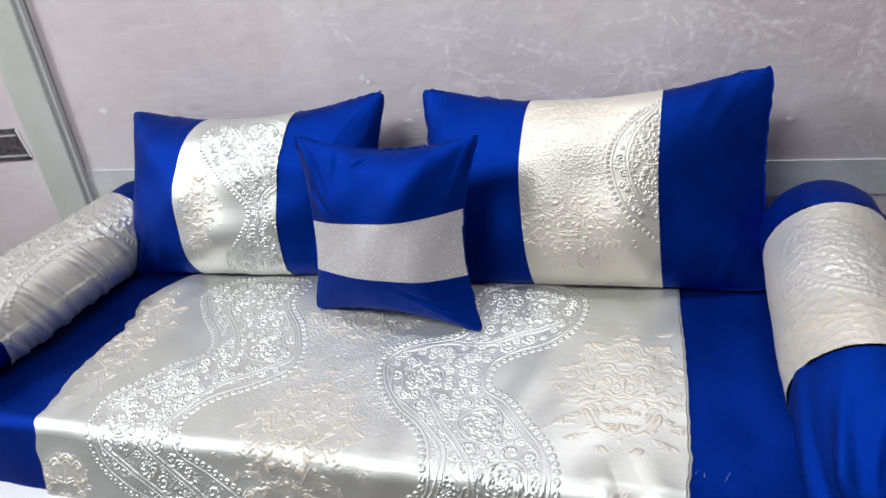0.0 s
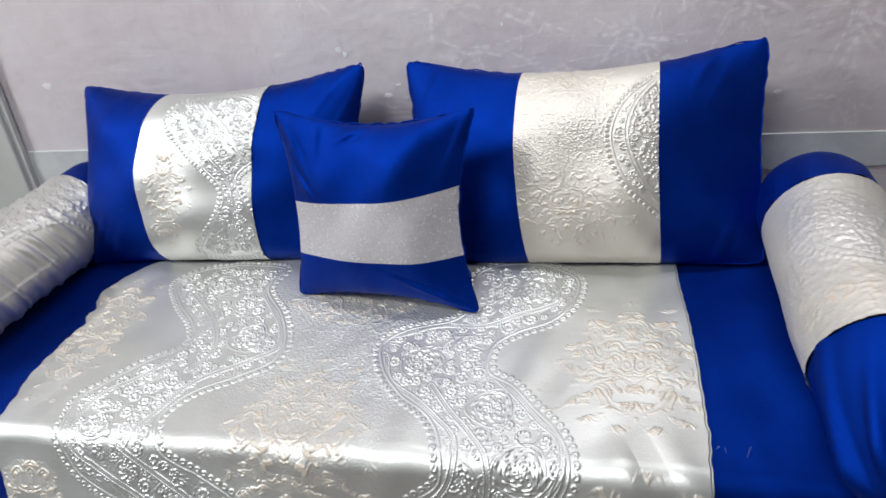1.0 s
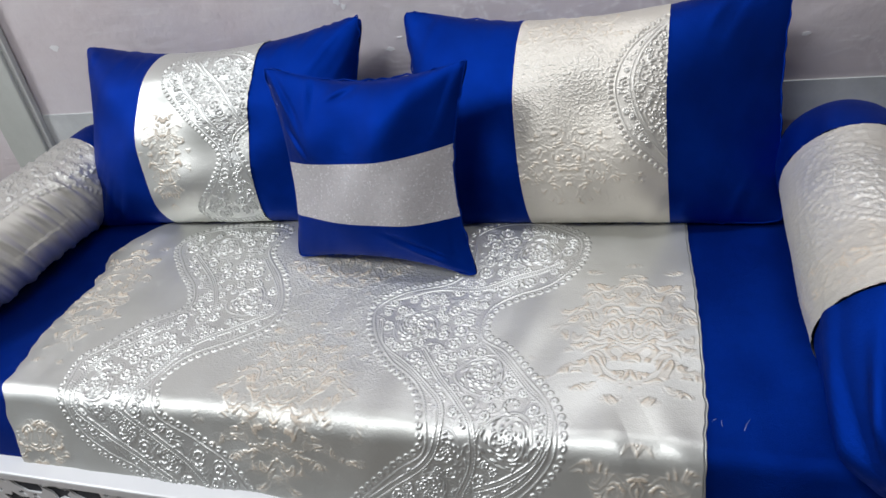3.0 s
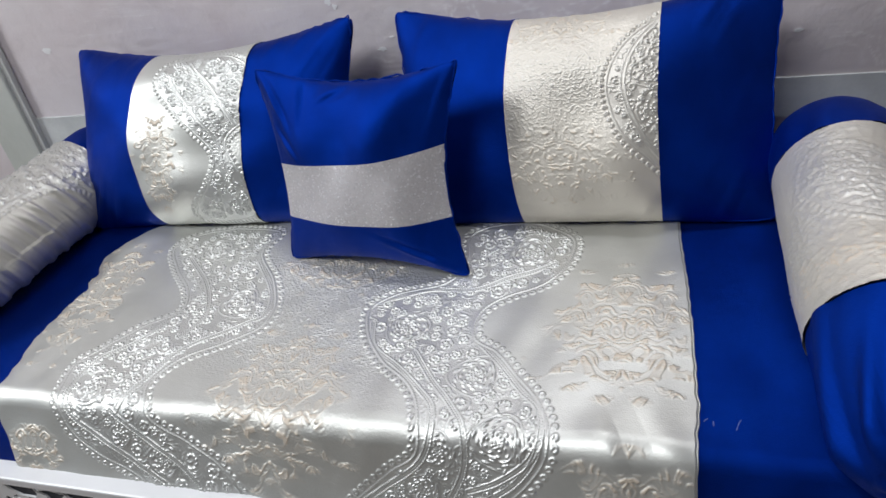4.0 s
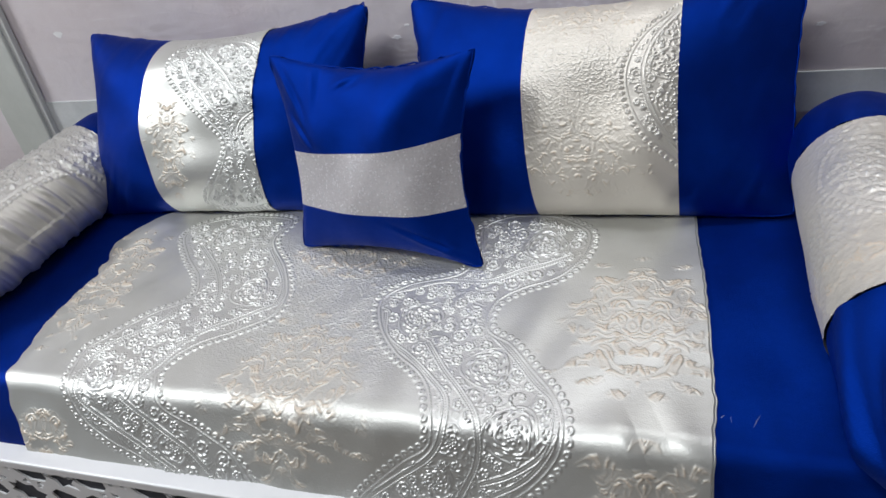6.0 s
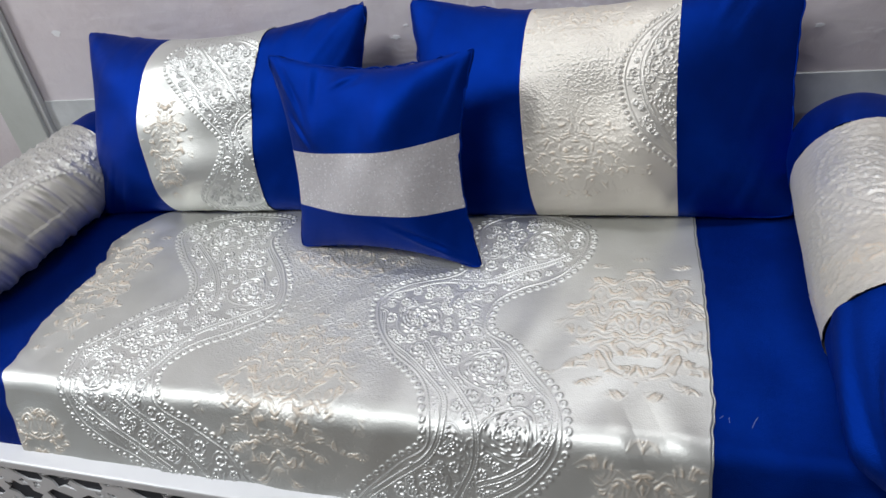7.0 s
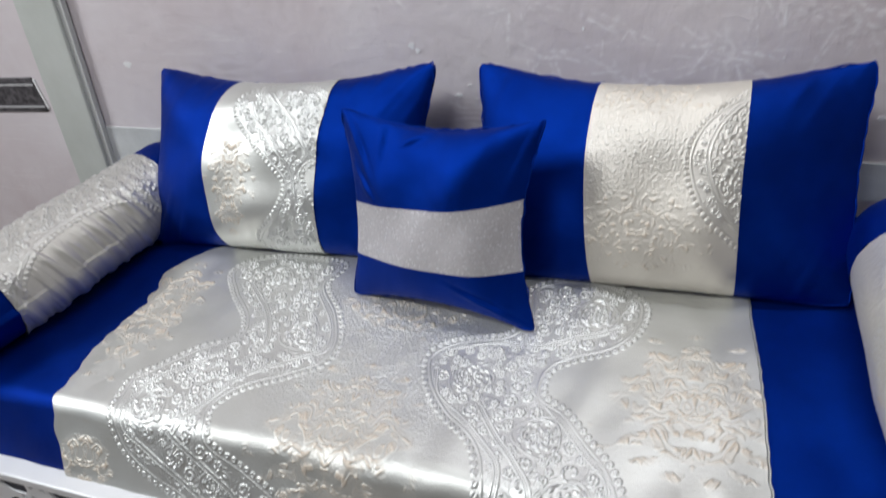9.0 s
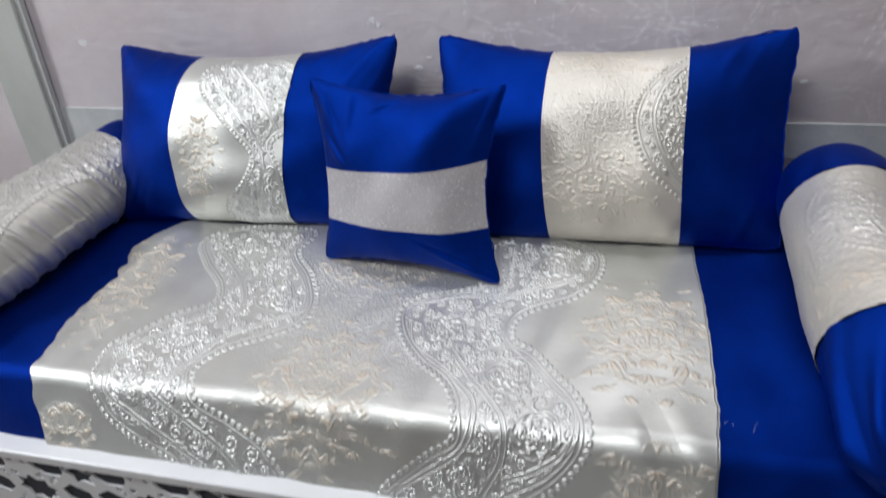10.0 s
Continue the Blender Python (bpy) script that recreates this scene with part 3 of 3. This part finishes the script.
LEFT_PAISLEY = ((-0.801, 1.277), (-0.751, 1.20), (-0.679, 1.132), (-0.657, 1.075), (-0.72, 1.033), (-0.777, 0.976), (-0.817, 0.937), (-0.813, 0.882), (-0.795, 0.829), (-0.76, 0.783),
                (-0.699, 0.751), (-0.626, 0.721), (-0.56, 0.68), (-0.40, 0.69), (-0.435, 0.765), (-0.505, 0.807), (-0.572, 0.838), (-0.594, 0.87), (-0.604, 0.903), (-0.571, 0.949),
                (-0.499, 0.996), (-0.445, 1.035), (-0.437, 1.094), (-0.475, 1.173), (-0.539, 1.251), (-0.534, 1.328), (-0.722, 1.343))
# double cords that run inside the paisleys, and their large rosettes (place, radius, turn)
SPREAD_CORDS = (((-0.227, 1.069), (-0.205, 1.01), (-0.153, 0.971), (-0.102, 0.929), (-0.069, 0.894), (-0.063, 0.849), (-0.083, 0.807), (-0.141, 0.762), (-0.186, 0.728)),
                ((-0.127, 1.003), (-0.083, 0.947), (-0.045, 0.907), (-0.012, 0.86), (-0.011, 0.806), (-0.032, 0.758), (-0.06, 0.71)),
                ((-0.034, 1.047), (0.02, 0.991), (0.064, 0.939), (0.098, 0.901), (0.10, 0.845), (0.063, 0.789), (-0.006, 0.744)),
                ((-0.005, 0.771), (0.038, 0.79), (0.08, 0.821), (0.103, 0.854)),
                ((-0.224, 1.127), (-0.132, 1.157), (-0.056, 1.156), (0.021, 1.191), (0.089, 1.22)),
                ((-0.662, 1.116), (-0.67, 1.021), (-0.756, 0.949), (-0.784, 0.898), (-0.771, 0.837), (-0.716, 0.804), (-0.633, 0.758), (-0.564, 0.723)))
MORE_CORDS = (((-0.54, 1.223), (-0.472, 1.14), (-0.455, 1.078), (-0.489, 1.046), (-0.579, 0.983), (-0.623, 0.912), (-0.658, 0.846)),
              ((-0.73, 1.239), (-0.633, 1.151), (-0.587, 1.071), (-0.609, 1.01)),
              ((-0.671, 0.845), (-0.601, 0.804), (-0.534, 0.764), (-0.491, 0.727)),
              ((-0.571, 0.844), (-0.505, 0.804), (-0.43, 0.761)))
ROSETTES = ((0.040, 0.850, 0.046, 0.3, 1), (-0.015, 0.962, 0.044, 2.0, -1), (-0.159, 1.059, 0.042, 1.0, 1), (0.039, 1.25, 0.044, 4.0, -1), (-0.05, 0.832, 0.026, 0.0, 1),
            (-0.076, 0.765, 0.030, 5.0, -1), (0.045, 0.908, 0.020, 5.0, 1), (-0.733, 0.882, 0.036, 1.5, 1), (-0.695, 0.992, 0.032, 3.0, -1), (-0.56, 0.764, 0.034, 0.5, 1),
            (-0.525, 1.10, 0.042, 2.2, -1), (-0.674, 1.262, 0.040, 4.4, 1), (-0.648, 0.895, 0.024, 0.9, -1), (-0.650, 0.80, 0.024, 3.9, 1))


def spread():
    t = thing("brocade_spread", "cream and silver paisley brocade panel laid over the blue seat", "spread", (-0.3, 1.1, SEAT))
    a0 = 0.708
    na, nx = 560, 940
    a = np.linspace(a0, 1.46, na)
    left = np.interp(a, (0.70, 0.73, 0.78, 0.81, 0.836, 0.90, 0.955, 1.03, 1.12, 1.20, 1.24, 1.27, 1.31, 1.355, 1.42), (-0.905, -0.917, -0.933, -0.942, -0.952, -0.955, -0.967, -0.974, -0.957, -0.965, -0.982, -0.965, -0.93, -0.87, -0.80))
    left = np.convolve(np.pad(left, 6, mode="edge"), np.ones(13) / 13, "valid") + 0.003 * waves(a, a * 0, 31, 0.035, 1, 9)
    right = np.interp(a, (0.70, 0.78, 0.85, 0.94, 1.13, 1.33, 1.46), (0.304, 0.310, 0.312, 0.317, 0.312, 0.301, 0.300)) + 0.0009 * waves(a, a * 0, 32, 0.04, 1, 9)
    u = np.linspace(0, 1, nx)
    X = left[:, None] * (1 - u) + right[:, None] * u
    A = np.repeat(a[:, None], nx, 1)
    zone = np.exp(-(((X + 0.33) / 0.20) ** 4)) * np.clip((1.32 - A) / 0.1, 0, 1) * np.clip((A - 0.88) / 0.10, 0.25, 1)
    h, s, f = weave(X, A, 7, (RIGHT_PAISLEY, LEFT_PAISLEY),
                    ((0.212, 1.055, 0.115, 0.125), (0.225, 0.785, 0.085, 0.065), (-0.345, 0.89, 0.125, 0.15), (-0.34, 1.205, 0.13, 0.05), (-0.895, 1.12, 0.075, 0.15), (-0.865, 0.765, 0.07, 0.05)), zone,
                    cords=SPREAD_CORDS + MORE_CORDS, rosettes=ROSETTES)
    # pulls and soft folds
    pull = 0.0018 * np.clip(waves(X + 0.35 * A, A, 41, 0.075, 0.5, 12), 0, 2) * np.clip((X - 0.10) / 0.12, 0, 1) * np.clip((0.95 - A) / 0.08, 0, 1) * np.clip((A - 0.76) / 0.05, 0, 1)
    h = h + pull + 0.0006 * waves(X, A, 42, 0.09, 0.10, 14)
    edge = np.minimum(u, 1 - u)[None, :] * (nx - 1)
    h = np.where(edge < 1, -0.0055, h)
    P = seat_points(X, A, 0.0065 + h)
    link_mesh("cloth", P.reshape(-1, 3) - np.array((-0.3, 1.1, SEAT)), grid_faces(nx, na), BROCADE, t, attrs={"silver": s.ravel(), "flower": f.ravel()})
    for col, nm in ((0, "left_hem"), (nx - 1, "right_hem")):
        v, fc = tube(P[::2, col] + np.array((0, 0, 0.0030)), 0.0014)
        link_mesh(nm, v - np.array((-0.3, 1.1, SEAT)), fc, BROCADE, t)


spread()


# ---- pillows ----
def pillow(name, label, category, corners, thick, bands, cross, sag, res, pattern, seed, group="", crease=0.004, lobes=0.5, bow=(0, 0), slant=(0.0, 0.0), folds=(), crest=None):
    """A stuffed pillow between four corners (top left, top right, bottom left, bottom right). bands: (start, end, part name, material, label)
    across it (cross: down it). sag: how far the middle of the top, bottom and sides draws in, as shares."""
    tl, tr, bl, br = (np.array(c, float) for c in corners)
    mid = (tl + tr + bl + br) / 4
    base = Vector((mid[0], mid[1], min(bl[2], br[2])))
    ob = thing(name, label, category, base, group)
    W, H = np.linalg.norm((tr - tl + br - bl) / 2), np.linalg.norm((bl - tl + br - tr) / 2)
    nrm = np.cross(bl + br - tl - tr, tr + br - tl - bl)
    nrm /= np.linalg.norm(nrm)
    if nrm[1] > 0:
        nrm = -nrm

    def surface(U, V, side):
        u, v = 2 * U - 1, 2 * V - 1
        # corners are turned in and rounded
        tip = 1 - 0.030 * np.abs(u * v) ** 9
        u, v = u * tip, v * tip
        U, V = 0.5 + 0.5 * u, 0.5 + 0.5 * v
        top, bot, sid = sag
        dv = np.where(v < 0, top, bot) * (1 - u * u) * (-v)
        Uu = 0.5 + 0.5 * u * (1 - np.where(u < 0, sid[0], sid[1]) * (1 - v * v))
        Vv = V + dv * 0.5
        Uu, Vv = Uu[..., None], Vv[..., None]
        P = (tl * (1 - Uu) + tr * Uu) * (1 - Vv) + (bl * (1 - Uu) + br * Uu) * Vv
        fat = ((1 - np.abs(u) ** 2.6) * (1 - np.abs(v) ** 2.6)).clip(0) ** lobes
        if crest is not None and side > 0:
            # the stuffing stands highest along an upright crest and falls off beyond it
            a, b = np.clip((u + 1) / (1 + crest), 1e-4, 9) ** 0.5, np.clip((1 - u) / (1 - crest), 1e-4, 9) ** 0.95
            fat = 1.12 * (a ** -5 + b ** -5) ** -0.2 * (1 - np.abs(v) ** 2.6).clip(0) ** lobes
        corner = np.clip(np.hypot(u, v) - 0.75, 0, 1)
        c = crease * waves(U * W, V * H, seed, 0.16, 0.20, 10) * fat + crease * 1.6 * corner * fat ** 0.5 * np.clip(waves(U * W + V * H * 0.4, V * H, seed + 1, 0.055, 0.3, 8), 0, 2)
        for cu, cv, ang, ln, dp in folds:
            x, y = (U - cu) * W, (V - cv) * H
            al, ac = x * math.cos(ang) + y * math.sin(ang), -x * math.sin(ang) + y * math.cos(ang)
            c = c + dp * np.exp(-(al / ln) ** 2) * (np.exp(-((ac - 0.006) / 0.007) ** 2) - np.exp(-((ac + 0.006) / 0.006) ** 2)) * (side > 0)
        return P + (side * (0.5 * thick * fat + c))[..., None] * nrm

    def sheet(nm, a, b, mt, lb, side, patt, cuts):
        n1, n2 = cuts
        g1, g2 = np.linspace(a, b, n1), 0.5 - 0.5 * np.cos(np.linspace(0, np.pi, n2)) if patt is None else np.linspace(0, 1, n2)
        if cross:
            V, U = np.meshgrid(g1, g2, indexing="ij")
        else:
            U, V = np.meshgrid(g1, g2, indexing="ij")
        # seams bow outwards or run aslant
        if cross:
            w0, w1 = (np.clip(1 - np.abs(V - c) / 0.27, 0, 1) for c in bands[1][:2])
            V = V + ((slant[0] * w0 + slant[1] * w1) * (U - 0.5) + (bow[0] * w0 + bow[1] * w1) * (1 - (2 * U - 1) ** 2)) * (side > 0)
        elif side > 0:
            b0 = bow[0] * np.clip(1 - np.abs(U - bands[1][0]) / 0.28, 0, 1) + bow[1] * np.clip(1 - np.abs(U - bands[1][1]) / 0.25, 0, 1)
            U = U + b0 * (1 - (2 * V - 1) ** 2)
        P = surface(U, V, side).reshape(-1, 3)
        attrs = None
        nr = normals(P, n2, n1)
        if np.mean(nr @ nrm) * side < 0:
            nr = -nr
        faces = grid_faces(n2, n1)
        if patt is not None:
            S = (U - a) * W if not cross else U * W
            T = V * H
            h, s, f = patt(S, T)
            P = P + nr * (0.0015 + h.reshape(-1, 1))
            attrs = {"silver": s.ravel(), "flower": f.ravel()}
        return link_mesh(nm, P - np.array(base), faces, mt, ob, lb, attrs=attrs)

    for a, b, nm, mt, lb, rich in bands:
        if rich:
            sheet(nm, a, b, mt, lb, 1, pattern, res)
        else:
            sheet(nm, a, b, mt, lb, 1, None, (60, 90))
    sheet("back_cover", 0, 1, VELVET, "", -1, None, (80, 80))
    # seam cord round the rim
    q = np.linspace(0, 1, 60)
    rim = np.concatenate([np.stack([q, 0 * q], 1), np.stack([0 * q + 1, q], 1), np.stack([1 - q, 0 * q + 1], 1), np.stack([0 * q, 1 - q], 1)])
    R = surface(rim[:, 0], rim[:, 1], 1)
    R = R + 0.0012 * np.stack([waves(R[:, 0], R[:, 2], seed + 8, 0.03, 0.03), 0 * q.repeat(4), waves(R[:, 0], R[:, 2], seed + 9, 0.03, 0.03)], 1)
    v, f = tube(R, 0.0016)
    link_mesh("rim_seam", v - np.array(base), f, VELVET, ob)
    return ob


def left_pillow_cloth(S, T):
    drop = ((0.05, 0.045), (0.115, 0.02), (0.22, 0.03), (0.30, 0.10), (0.29, 0.20), (0.23, 0.255), (0.26, 0.33), (0.27, 0.42), (0.15, 0.44), (0.10, 0.415), (0.16, 0.35), (0.185, 0.285), (0.14, 0.23), (0.075, 0.16), (0.04, 0.10))
    g = np.clip((S - 0.2) / 0.05, 0, 1) * 0.4
    cords = (((0.075, 0.075), (0.10, 0.125), (0.155, 0.19), (0.20, 0.25), (0.215, 0.31)), ((0.12, 0.045), (0.17, 0.10), (0.215, 0.16), (0.25, 0.22)))
    h, s, f = weave(S, T, 51, (drop,), ((0.035, 0.29, 0.055, 0.11),), g, 0.8, cords, ((0.185, 0.065, 0.032, 1.0, 1), (0.235, 0.125, 0.028, 3.0, -1), (0.13, 0.125, 0.022, 5.0, 1)))
    return h * 1.5, s, f


def right_pillow_cloth(S, T):
    rnd = ((0.30, 0.02), (0.22, 0.07), (0.18, 0.13), (0.168, 0.20), (0.19, 0.275), (0.24, 0.33), (0.31, 0.375), (0.36, 0.30), (0.38, 0.20), (0.36, 0.08))
    g = np.clip(1.1 - np.abs(T - 0.17) / 0.16, 0, 1) * np.clip((0.3 - S) / 0.05, 0, 1) * 0.9
    cords = (((0.262, 0.05), (0.222, 0.105), (0.203, 0.17), (0.21, 0.23), (0.235, 0.285), (0.266, 0.325)),)
    h, s, f = weave(S, T, 61, (rnd,), ((0.085, 0.335, 0.115, 0.075), (0.09, 0.045, 0.10, 0.045)), g, 0.8, cords, ((0.243, 0.165, 0.034, 2.0, 1), (0.25, 0.245, 0.026, 4.0, -1), (0.255, 0.09, 0.024, 0.5, 1)))
    return h * 1.5, s * 0.8, np.maximum(f, 0.45)


pillow("large_pillow", "large blue velvet pillow with a silver paisley middle panel", "pillow",
       ((-1.066, 1.585, 0.834), (-0.338, 1.60, 0.824), (-1.10, 1.352, 0.453), (-0.37, 1.36, 0.453)), 0.20,
       ((0, 0.345, "velvet_panel", VELVET, "", False), (0.345, 0.705, "brocade_panel", BROCADE, "cream satin panel with silver paisley", True), (0.705, 1, "velvet_panel", VELVET, "", False)),
       False, (0.22, 0.04, (0.05, 0.05)), (190, 300), left_pillow_cloth, 71, "large pillows on the divan", bow=(-0.060, 0.0))
pillow("large_pillow", "large blue velvet pillow with a crinkled cream brocade panel", "pillow",
       ((-0.252, 1.60, 0.822), (0.478, 1.58, 0.817), (-0.235, 1.342, 0.453), (0.47, 1.338, 0.453)), 0.20,
       ((0, 0.355, "velvet_panel", VELVET, "", False), (0.355, 0.72, "brocade_panel", BROCADE, "crinkled cream and silver brocade panel", True), (0.72, 1, "velvet_panel", VELVET, "", False)),
       False, (0.24, 0.03, (0.05, 0.05)), (200, 300), right_pillow_cloth, 81, "large pillows on the divan", bow=(-0.03, 0.0), crest=0.36)
pillow("small_cushion", "small royal blue velvet cushion with a glittering silver stripe", "cushion",
       ((-0.465, 1.365, 0.832), (-0.052, 1.35, 0.816), (-0.468, 1.235, 0.458), (-0.064, 1.188, 0.450)), 0.13,
       ((0, 0.42, "velvet_panel", VELVET, "", False), (0.42, 0.725, "glitter_stripe", LUREX, "silver lurex stripe", False), (0.725, 1, "velvet_panel", VELVET, "", False)),
       True, (0.18, 0.12, (0.125, 0.20)), (80, 80), None, 91, "", 0.005, bow=(0.012, 0.048), slant=(-0.10, -0.04), crest=0.40, folds=((0.10, 0.16, 1.2, 0.05, 0.0032), (0.24, 0.10, 1.75, 0.045, 0.0036), (0.42, 0.06, 2.6, 0.035, 0.003), (0.12, 0.36, 0.9, 0.03, 0.003), (0.78, 0.90, 0.35, 0.06, 0.004)))


# ---- bolsters ----
def bolster(label, front, back, radius, seams, pattern, seed):
    """A round bolster from its front end to its back end; seams: where the brocade begins and ends along it."""
    f, b = Vector(front), Vector(back)
    base = (f + b) / 2 - Vector((0, 0, radius))
    ob = thing("bolster", label, "bolster", base, "bolsters on the divan")
    L = (b - f).length
    ax = np.array((b - f) / L)
    side = np.cross(ax, (0, 0, 1.0))
    side /= np.linalg.norm(side)
    up = np.cross(side, ax)

    def ring(s, th, fat=0.0):
        # ends draw in, the front end is slack and sinks, the underside lies flat
        e = np.clip(np.minimum(s, L - s) / 0.05, 0, 1)
        slack = 1 - 0.36 * np.clip(1 - s / seams[0], 0, 1) ** 1.4
        r = slack * radius * (0.80 + 0.20 * np.sqrt(1 - (1 - e) ** 2)) * (1 + 0.015 * waves(s, th * radius, seed, 0.2, 0.25, 10)) + fat
        c, z = r * np.cos(th), r * np.sin(th)
        z = np.maximum(z - (1 - slack) * radius * 0.94, -0.94 * radius)
        return np.array(f) + s[..., None] * ax + c[..., None] * side + z[..., None] * up

    for a, q, nm, mt, lb in ((0.0, seams[0], "velvet_end", VELVET, ""), (seams[0], seams[1], "brocade_panel", BROCADE, "crinkled silver brocade middle"), (seams[1], L, "velvet_end", VELVET, "")):
        rich = mt is BROCADE
        ns = max(12, int((q - a) / (0.0024 if rich else 0.008)))
        m = 260 if rich else 96
        S, TH = np.meshgrid(np.linspace(a, q, ns), np.linspace(0, 2 * np.pi, m, endpoint=False), indexing="ij")
        if rich:
            # the seam's edge runs a little askew
            h, s, fl = pattern(S - a, (TH * radius + 0.15) % (2 * np.pi * radius) - 0.15)
            P = ring(S, TH, 0.002 + h)
            attrs = {"silver": s.ravel(), "flower": fl.ravel()}
        else:
            w = (0.0025 + 0.006 * np.clip((0.13 - S) / 0.10, 0, 1)) * np.clip(waves(TH * radius + 0.3 * S, S * 0.6, seed + 3, 0.07, 0.3, 9), -0.5, 2) * np.clip(np.minimum(S, L - S) / 0.03, 0, 1)
            P, attrs = ring(S, TH, w), None
        link_mesh(nm, P.reshape(-1, 3) - np.array(base), grid_faces(m, ns, True), mt, ob, lb, attrs=attrs)
    # gathered ends with a covered button
    for s0, out in ((0.0, -1), (L, 1)):
        nr, m = 22, 120
        RR, TH = np.meshgrid(np.linspace(1, 0.0, nr), np.linspace(0, 2 * np.pi, m, endpoint=False), indexing="ij")
        rim = ring(np.full_like(TH, s0), TH)
        mid = rim.mean((0, 1))
        pleat = 0.004 * np.cos(TH * 14 + 2 * np.sin(TH * 3)) * RR * (1 - RR) * 4
        P = mid + (rim - mid) * RR[..., None] + ((0.020 * (1 - RR ** 2) + pleat) * out)[..., None] * ax
        cap = link_mesh("gathered_end", P.reshape(-1, 3) - np.array(base), grid_faces(m, nr, True), VELVET, ob)
        bm = bmesh.new()
        bmesh.ops.create_uvsphere(bm, u_segments=14, v_segments=8, radius=0.014)
        bmesh.ops.translate(bm, verts=bm.verts, vec=Vector(mid + ax * out * 0.02) - base)
        part("button", bm, VELVET, cap, "velvet-covered button", True)
    return ob


def right_bolster_cloth(S, T):
    rnd = ((0.10, 0.10), (0.20, 0.09), (0.28, 0.14), (0.30, 0.22), (0.22, 0.25), (0.14, 0.20))
    h, s, f = weave(S, T, 101, (rnd,), ((0.06, 0.17, 0.05, 0.16), (0.07, 0.05, 0.05, 0.08)), np.clip(0.4 + 0.6 * waves(S, T, 103, 0.2, 0.2), 0, 1), 0.8)
    crush = np.clip(1 - np.abs(waves(S + 0.15 * T + 0.006 * waves(S, T, 106, 0.05, 0.05), T, 104, 0.015, 0.034, 24)) * 1.3, 0, 1)
    return h + 0.0008 * crush, s, np.maximum(f, 0.35)


def left_bolster_cloth(S, T):
    drop = ((-0.02, -0.03), (0.05, 0.045), (0.12, 0.082), (0.24, 0.088), (0.34, 0.055), (0.43, -0.03), (0.47, 0.15), (0.44, 0.27), (0.20, 0.285), (-0.02, 0.27), (-0.06, 0.14))
    h, s, f = weave(S, T, 111, (drop,), (), np.clip((T - 0.2) / 0.05, 0, 1) * 0.6, 0.85)
    return 1.7 * h + (0.0034 * np.clip(waves(S + 0.25 * T, T, 113, 0.032, 0.4, 16), 0, 2) + 0.0012 * np.clip(waves(S + 0.3 * T, T, 114, 0.014, 0.2, 16), 0, 2)) * np.clip((0.10 - T) / 0.05, 0, 1), s, np.maximum(f, 0.25)


bolster("blue velvet bolster with crinkled cream brocade middle on the seat", (0.541, 0.80, SEAT + 0.097), (0.550, 1.45, SEAT + 0.099), 0.100, (0.187, 0.535), right_bolster_cloth, 121)
bolster("blue velvet bolster with puckered silver paisley middle on the seat", (-1.265, 0.80, SEAT + 0.100), (-1.11, 1.54, SEAT + 0.100), 0.103, (0.21, 0.665), left_bolster_cloth, 131)


# ---- loose threads ----
def loose_thread(x, y, z, n, seed, length=0.03):
    r = random.Random(seed)
    p, d, pts = Vector((x, y, z)), r.uniform(0, 6.28), []
    for _ in range(n):
        pts.append(tuple(p))
        d += r.uniform(-0.2, 0.2)
        p = p + Vector((math.cos(d), math.sin(d), r.uniform(-0.05, 0.08))) * length / n
    v, f = tube(pts, 0.00014, 5)
    tagged(link_mesh("loose_thread", v, f, THREAD), "short loose white thread clinging to blue velvet", "thread", "loose threads")


loose_thread(0.322, 0.905, SEAT + 0.004, 9, 1, 0.009)
loose_thread(0.362, 0.895, SEAT + 0.004, 9, 4, 0.022)
loose_thread(0.335, 0.90, SEAT + 0.004, 9, 7, 0.010)
